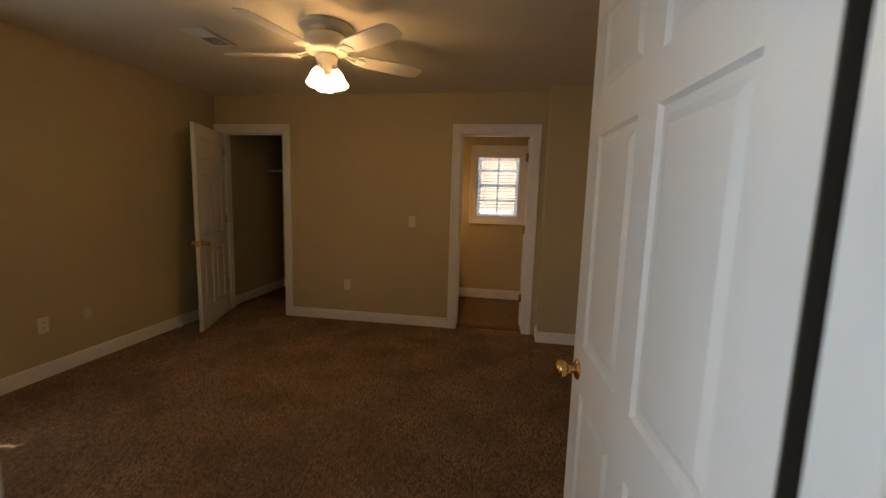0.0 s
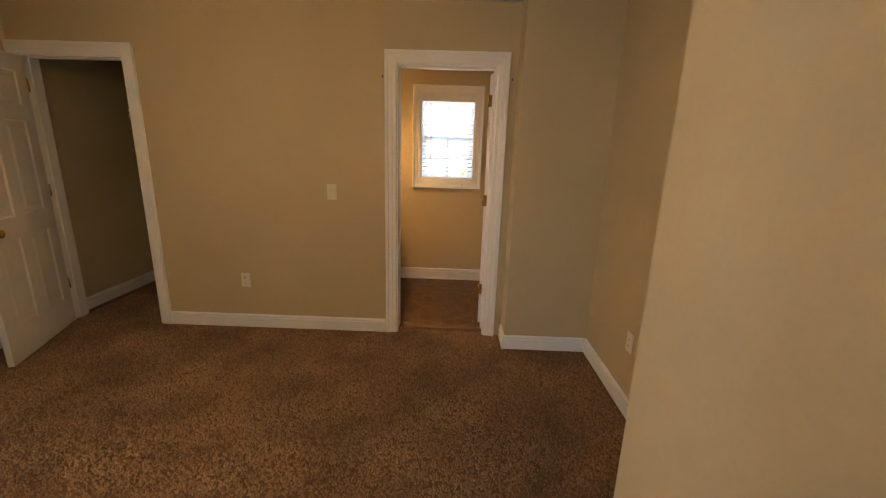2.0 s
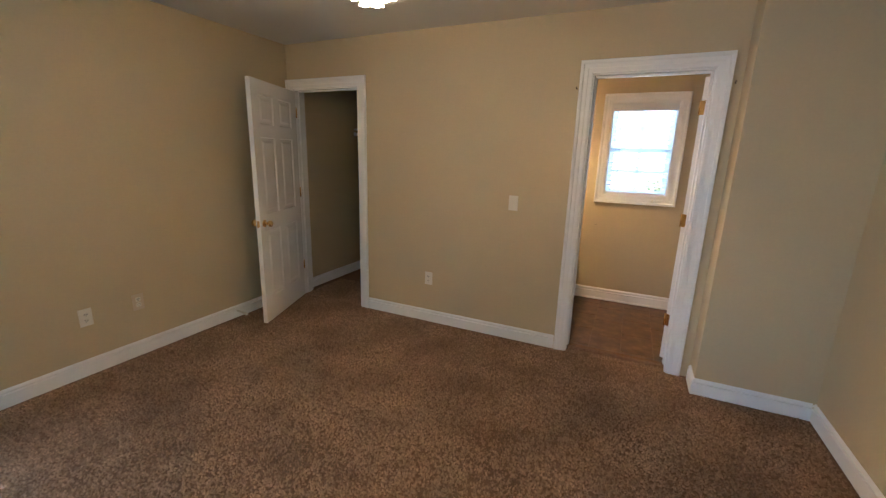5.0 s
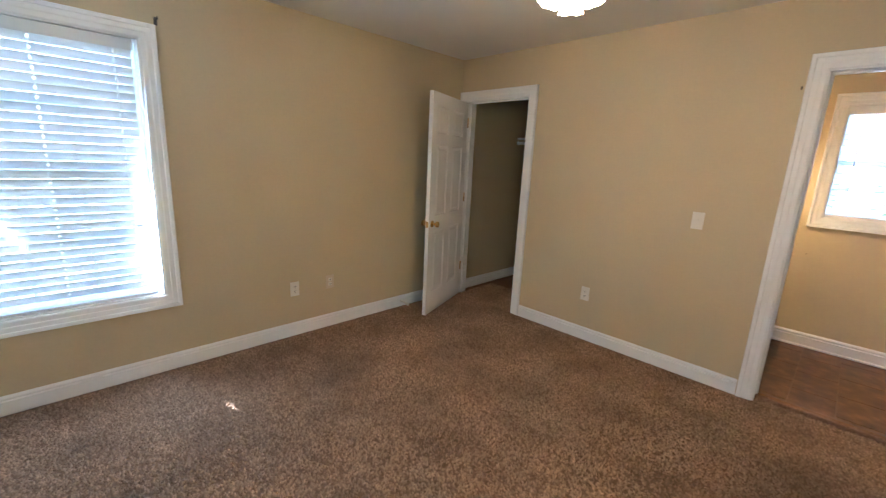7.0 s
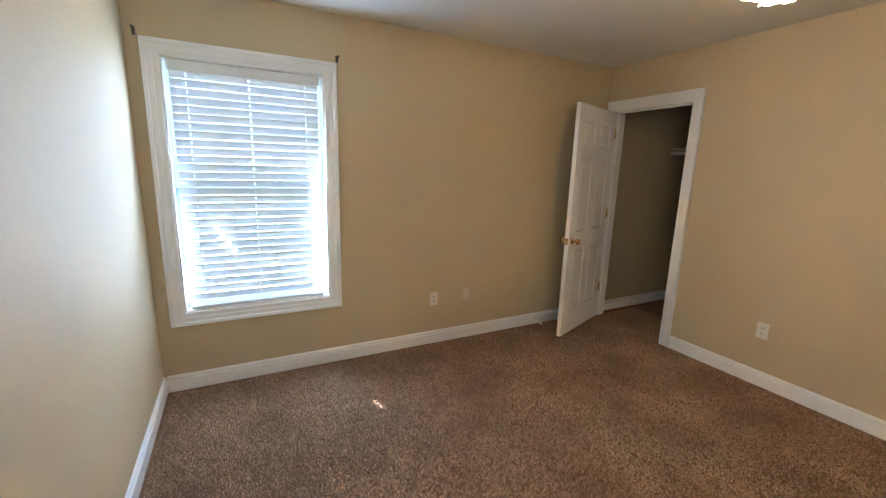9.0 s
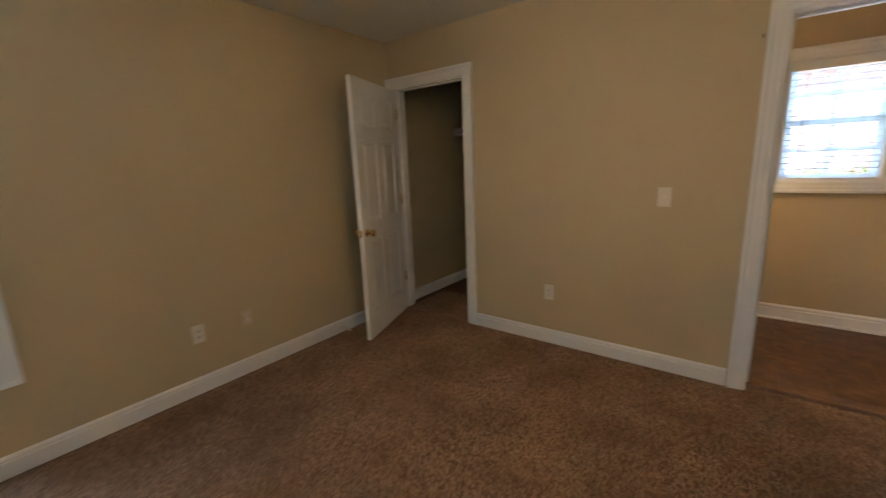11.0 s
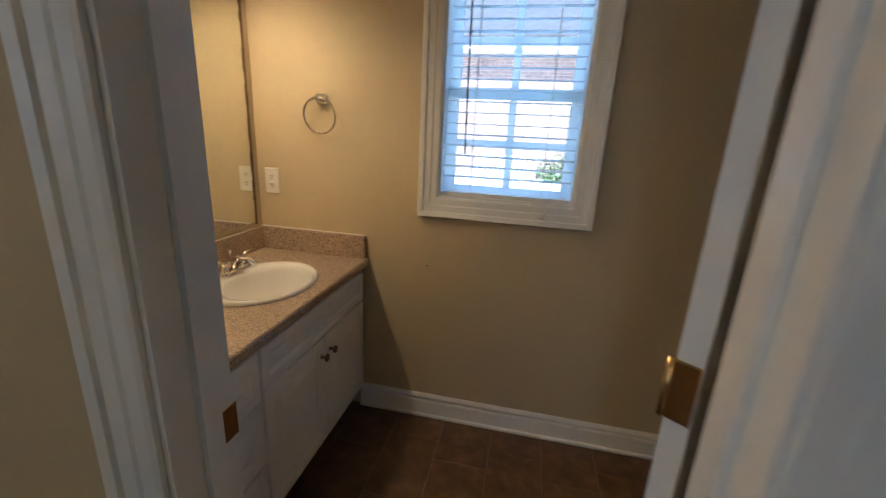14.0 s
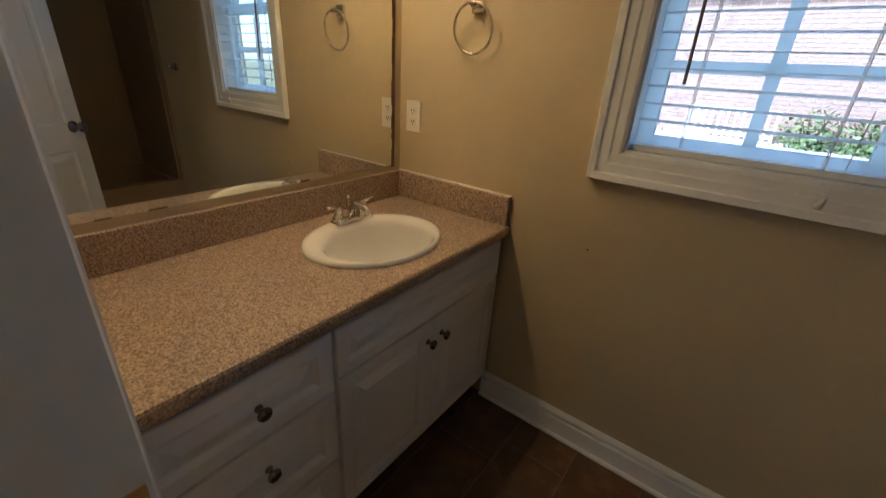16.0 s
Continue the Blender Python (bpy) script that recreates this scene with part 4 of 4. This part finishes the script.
# ---------------------------------------------------------------- bathtub and shower
TX0, TX1, TY0, TY1, TZ = 1.10, 1.86, BUMP_Y + 0.112, BATH_N - 0.002, 0.44
tub = tagged(empty("bathtub"), "almond fibreglass tub with moulded shower surround", "bathtub")
bm = bmesh.new()
box(bm, TX0, TX0 + 0.07, TY0, TY1, 0, TZ)
box(bm, TX1 - 0.06, TX1, TY0, TY1, 0, TZ)
box(bm, TX0 + 0.07, TX1 - 0.06, TY0, TY0 + 0.07, 0, TZ)
box(bm, TX0 + 0.07, TX1 - 0.06, TY1 - 0.07, TY1, 0, TZ)
box(bm, TX0 + 0.07, TX1 - 0.06, TY0 + 0.07, TY1 - 0.07, 0, 0.08)
part("tub_shell", bm, FIBREGLASS, tub)
bm = box(bmesh.new(), TX1 - 0.03, TX1, TY0, TY1, TZ, 1.86)
part("surround_back", bm, FIBREGLASS, tub)
for y0, y1 in ((TY0, TY0 + 0.03), (TY1 - 0.03, TY1)):
    part("surround_end", soft_box(TX0, TX1 - 0.03, y0, y1, TZ, 1.86, 0.008, 2), FIBREGLASS, tub)
part("surround_trim", soft_box(TX0 - 0.03, TX0, TY1 - 0.02, TY1 + 0.001, TZ, 1.86, 0.006, 2), FIBREGLASS, tub)
part("soap_ledge", soft_box(TX1 - 0.10, TX1 - 0.03, 4.45, 4.75, 1.05, 1.08, 0.008, 2), FIBREGLASS, tub)
structure("wall_tub_back", box(bmesh.new(), TX1 + 0.002, BATH_E, TY0, BATH_N, 0, TOP), PAINT, "tan painted wall above the shower surround", "wall")
crod = tagged(empty("shower_rod"), "thin metal shower curtain rod over the tub", "shower rod")
part("rod", tube(bmesh.new(), [(TX0 + 0.03, TY0 + 0.002, 1.90), (TX0 + 0.03, TY1 - 0.002, 1.90)], 0.0125, 14), CHROME, crod)
for y, r in ((TY0 + 0.001, -90), (TY1 - 0.001, 90)):
    part("flange", lathe(bmesh.new(), [(0, 0), (0.030, 0), (0.026, 0.012), (0.014, 0.018), (0, 0.018)], 18, pose(TX0 + 0.03, y, 1.90, r, 0, 0)), CHROME, crod)

# window crank / cord cleat on the casing below the bath blind
cl = tagged(empty("cord_tassel"), "white blind cord and tassel hanging over the casing", "blind cord")
part("cord", tube(bmesh.new(), [(0.135, BATH_N - 0.020, 1.30), (0.130, BATH_N - 0.024, 1.18), (0.118, BATH_N - 0.034, 1.115)], 0.0012, 6), CORD, cl)
part("tassel", lathe(bmesh.new(), [(0, 0), (0.005, -0.002), (0.009, -0.026), (0.006, -0.030), (0, -0.031)], 12, pose(0.118, BATH_N - 0.036, 1.118, 0, 18, 0)), PLASTIC, cl, "", True)

# ---------------------------------------------------------------- outside
structure("ground", box(bmesh.new(), -400, 400, -400, 400, -0.80, -0.60), GRASS, "dry pale lawn around the house", "ground")
structure("pavement", box(bmesh.new(), -9, 9, 8.2, 13.5, -0.62, 0.52), CONCRETE, "raised pale concrete terrace beside the brick house", "pavement")

house = tagged(empty("brick_house"), "neighbouring one-storey brick house in sunlight", "house")
HY = 13.4
part("house_wall", box(bmesh.new(), -9, 9, HY + 0.012, HY + 0.25, 0.5, 3.2), MORTAR, house)
part("soffit", box(bmesh.new(), -9.4, 9.4, HY - 0.45, HY + 0.3, 3.2, 3.38), TRIM, house, "white eave board")
bm = bmesh.new()
vs = [bm.verts.new(p) for p in ((-9.6, HY - 0.5, 3.38), (9.6, HY - 0.5, 3.38), (9.6, HY + 4, 5.4), (-9.6, HY + 4, 5.4), (-9.6, HY - 0.5, 3.45), (9.6, HY - 0.5, 3.45), (9.6, HY + 4, 5.48), (-9.6, HY + 4, 5.48))]
for f in ((0, 3, 2, 1), (4, 5, 6, 7), (0, 1, 5, 4), (1, 2, 6, 5), (2, 3, 7, 6), (3, 0, 4, 7)):
    bm.faces.new([vs[i] for i in f])
part("roof", bm, ROOF, house, "grey shingle roof")

# white rail box below the house wall
rail = tagged(empty("white_trellis", pose(-1.2, HY - 0.35, 0.52)), "low white slatted rail against the brick wall", "fence")
for z in (0.06, 0.46):
    part("rail", box(bmesh.new(), 0, 1.35, -0.02, 0.02, z, z + 0.06), VINYL, rail)
for k in range(12):
    part("baluster", box(bmesh.new(), 0.02 + k * 0.118, 0.055 + k * 0.118, -0.012, 0.012, 0.0, 0.52), VINYL, rail)


def leaf_mesh(r, n_leaves, seed, squash):
    rnd = random.Random(seed)
    verts, faces = [], []
    for _ in range(n_leaves):
        d = Vector((rnd.gauss(0, 1), rnd.gauss(0, 1), rnd.gauss(0, 1))).normalized()
        p = Vector((d.x * r, d.y * r * 0.7, abs(d.z) * r * squash)) * rnd.uniform(0.35, 1.22)
        s = rnd.uniform(0.035, 0.07)
        a = Vector((rnd.gauss(0, 1), rnd.gauss(0, 1), rnd.gauss(0, 0.6))).normalized()
        b = a.cross(d + Vector((0.01, 0.02, 0.03))).normalized()
        k = len(verts)
        verts += [p - a * s, p + b * s * 0.45, p + a * s, p - b * s * 0.45]
        faces.append((k, k + 1, k + 2, k + 3))
    me = bpy.data.meshes.new("leaves")
    me.from_pydata([tuple(v) for v in verts], [], faces)
    me.materials.append(SHRUB)
    return me


for x, r, seed, squash in ((0.62, 0.42, 1, 1.3), (1.25, 0.40, 2, 1.2), (-2.3, 0.5, 4, 1.3), (2.9, 0.6, 5, 1.3)):
    shrub = tagged(empty("shrub", pose(x, HY - 0.6, 0.52)), "rounded green shrub in front of the brick wall", "shrub", "shrubs along the brick house")
    lv = new("leaves", leaf_mesh(r, 520, seed, squash))
    lv.parent = shrub
    for k in range(4):
        a = k * 1.6 + seed
        part("stem", tube(bmesh.new(), [(0, 0, 0), (0.1 * math.cos(a), 0.08 * math.sin(a), 0.2), (0.25 * math.cos(a), 0.2 * math.sin(a), 0.45)], 0.012, 6), RAWEDGE, shrub)


# unseen tree added to shade the west window; a crown gap passes one beam
SUN_WAY = Vector((math.sin(SUN_AZ) * math.cos(SUN_EL), math.cos(SUN_AZ) * math.cos(SUN_EL), math.sin(SUN_EL)))
BEAM = Vector((WEST - 0.04, 0.66, 0.975))
tree = tagged(empty("sun_block_tree", pose(-6.6, -3.9, -0.6)), "broad green tree added on the lawn to block the sun", "tree")
bm = bmesh.new()
lathe(bm, [(0.34, 0.0), (0.24, 0.25), (0.20, 1.2), (0.17, 2.6), (0.12, 4.2), (0.05, 6.0), (0, 6.2)], 12)
part("trunk", bm, RAWEDGE, tree, "brown bark trunk")
rnd = random.Random(11)
for k in range(9):
    a, z = k * 2.4, 2.4 + 0.35 * k
    r = rnd.uniform(1.3, 2.1)
    part("limb", tube(bmesh.new(), [(0, 0, z), (0.5 * r * math.cos(a), 0.5 * r * math.sin(a), z + 0.5), (r * math.cos(a), r * math.sin(a), z + 1.2)], 0.055, 7), RAWEDGE, tree)
verts, faces = [], []
base = Vector((-6.6, -3.9, -0.6))
clumps = [Vector((rnd.gauss(0, 1.25), rnd.gauss(0, 1.25), rnd.gauss(5.6, 1.35))) for _ in range(150)]
for _ in range(330):
    s = rnd.uniform(5.8, 8.2)
    clumps.append(Vector((WEST, rnd.uniform(0.2, 1.75), rnd.uniform(0.1, 1.9))) + SUN_WAY * s - base)
for c0 in clumps:
    for _ in range(70):
        p = c0 + Vector((rnd.gauss(0, 0.36), rnd.gauss(0, 0.36), rnd.gauss(0, 0.28)))
        if p.z < 1.9:
            continue
        s = rnd.uniform(0.08, 0.16)
        q = base + p - BEAM
        k = -q.x / SUN_WAY.x
        q = q + SUN_WAY * k
        rise = max(-0.10, min(0.10, q.z))
        if math.hypot(q.y + 0.657 * rise, q.z - rise) < 0.055 + s * 0.7:
            continue
        a = Vector((rnd.gauss(0, 1), rnd.gauss(0, 1), rnd.gauss(0, 0.5))).normalized()
        b = a.cross(Vector((rnd.gauss(0, 1), rnd.gauss(0, 1), 1.0))).normalized()
        k = len(verts)
        verts += [p - a * s, p + b * s * 0.5, p + a * s, p - b * s * 0.5]
        faces.append((k, k + 1, k + 2, k + 3))
me = bpy.data.meshes.new("crown")
me.from_pydata([tuple(v) for v in verts], [], faces)
me.materials.append(LEAF)
crown = new("crown", me)
crown.parent = tree
crown["label"] = "crown of small green leaves"

# ---------------------------------------------------------------- small pieces: bricks, tiles, carpet pile
tw, tl = 0.233, 0.345
tile_me = {}
ob_floor = bpy.data.objects["floor_bath"]


def flat_tile(w, l):
    key = (round(w, 4), round(l, 4))
    if key not in tile_me:
        bm = soft_box(-w / 2, w / 2, -l / 2, l / 2, -0.006, 0.004, 0.0015, 1)
        bmesh.ops.recalc_face_normals(bm, faces=bm.faces[:])
        me = bpy.data.meshes.new("tile")
        bm.to_mesh(me)
        bm.free()
        me.materials.append(TILE)
        tile_me[key] = me
    return tile_me[key]


cols = range(-5, 6)
for i in cols:
    x0, x1 = -0.007 + i * tw, -0.007 + (i + 1) * tw
    x0, x1 = max(x0, BATH_W - 0.05), min(x1, TX0)
    if x1 - x0 < 0.02:
        continue
    off = 4.128 - (0.11 if i % 2 else 0.0)
    for k in range(-1, 5):
        y0, y1 = off + k * tl, off + (k + 1) * tl
        y0, y1 = max(y0, 4.075), min(y1, BATH_N)
        if y1 - y0 < 0.02:
            continue
        t = new("tile", flat_tile(x1 - x0 - 0.0025, y1 - y0 - 0.0025))
        t.parent = ob_floor
        t.location = ((x0 + x1) / 2, (y0 + y1) / 2, 0.028)
tagged(to_object("threshold", soft_box(BD0 + 0.017, BD1 - 0.017, 4.036, 4.088, -0.02, 0.034, 0.010, 3), CARPET), "brown carpet edge tucked against the vinyl", "threshold", kind="structure")

# bricks of the neighbouring wall: the stretch opposite the window as parts, the rest joined
BRK = bpy.data.meshes.new("brick")
bm = box(bmesh.new(), -0.102, 0.102, 0.0, 0.05, -0.029, 0.029)
bmesh.ops.recalc_face_normals(bm, faces=bm.faces[:])
bm.to_mesh(BRK)
bm.free()
BRK.materials.append(BRICK)
hw = [o for o in house.children if o.name.startswith("house_wall")][0]
rest_v, rest_f = [], []
count = 0
for row in range(48):
    z = 0.555 + row * 0.068
    if z > 3.18:
        break
    for c in range(-30, 31):
        x = c * 0.215 + (0.107 if row % 2 else 0)
        near = -0.9 < x < 1.3 and 0.9 < z < 2.6
        if near and count < 300:
            b = new("brick", BRK)
            b.parent = hw
            b.location = (x, HY, z)
            count += 1
        else:
            k = len(rest_v)
            rest_v += [(x + dx, HY + dy, z + dz) for dx, dy, dz in ((-0.102, 0, -0.029), (0.102, 0, -0.029), (0.102, 0, 0.029), (-0.102, 0, 0.029), (-0.102, 0.02, -0.029), (0.102, 0.02, -0.029), (0.102, 0.02, 0.029), (-0.102, 0.02, 0.029))]
            rest_f += [(k, k + 1, k + 2, k + 3), (k, k + 4, k + 5, k + 1), (k + 3, k + 2, k + 6, k + 7), (k, k + 3, k + 7, k + 4), (k + 1, k + 5, k + 6, k + 2)]
me = bpy.data.meshes.new("brickwork")
me.from_pydata(rest_v, [], rest_f)
me.materials.append(BRICK)
bw = new("brickwork", me)
bw.parent = house
tagged(bw, kind="stuff")

# carpet pile: short twisted tufts, thinner away from the walk
rng = np.random.default_rng(5)
areas = ((WEST + 0.034, EAST - 0.034, SOUTH + 0.034, NORTH - 0.034, 170000), (BD0 + 0.02, BD1 - 0.02, NORTH - 0.02, 4.055, 900), (CL0 + 0.02, CL1 - 0.02, NORTH - 0.02, 4.6, 6000), (ED0 + 0.02, ED1 - 0.02, -0.1, SOUTH + 0.02, 1500))
PV, PF = [], []
base = 0
for ax0, ax1, ay0, ay1, n in areas:
    px, py = rng.uniform(ax0, ax1, n), rng.uniform(ay0, ay1, n)
    keep = ~((px > ALC_X - 0.034) & (py < ALC_Y + 0.034)) & ~((px > BUMP_X - 0.034) & (py > BUMP_Y - 0.034))
    px, py = px[keep], py[keep]
    n = len(px)
    ang, lean, hgt, wid = rng.uniform(0, 2 * np.pi, n), rng.uniform(0, 0.012, n), rng.uniform(0.007, 0.017, n), rng.uniform(0.0032, 0.0075, n)
    la = rng.uniform(0, 2 * np.pi, n)
    cx, sx = np.cos(ang) * wid, np.sin(ang) * wid
    tx, ty = px + np.cos(la) * lean, py + np.sin(la) * lean
    v = np.empty((n, 5, 3))
    v[:, 0] = np.stack([px + cx, py + sx, np.zeros(n)], 1)
    v[:, 1] = np.stack([px - sx, py + cx, np.zeros(n)], 1)
    v[:, 2] = np.stack([px - cx, py - sx, np.zeros(n)], 1)
    v[:, 3] = np.stack([px + sx, py - cx, np.zeros(n)], 1)
    v[:, 4] = np.stack([tx, ty, hgt], 1)
    PV.append(v.reshape(-1, 3))
    idx = base + np.arange(n)[:, None] * 5
    PF.append(np.concatenate([idx + np.array([[a, b, 4]]) for a, b in ((0, 1), (1, 2), (2, 3), (3, 0))]))
    base += n * 5
PV, PF = np.concatenate(PV), np.concatenate(PF)
me = bpy.data.meshes.new("carpet_pile")
me.vertices.add(len(PV))
me.vertices.foreach_set("co", PV.ravel())
me.loops.add(len(PF) * 3)
me.loops.foreach_set("vertex_index", PF.ravel().astype(np.int32))
me.polygons.add(len(PF))
me.polygons.foreach_set("loop_start", np.arange(0, len(PF) * 3, 3, dtype=np.int32))
me.update(calc_edges=True)
me.validate()
me.materials.append(PILE)
pile = new("carpet_pile", me)
pile.parent = bpy.data.objects["floor_carpet"]
tagged(pile, kind="stuff")
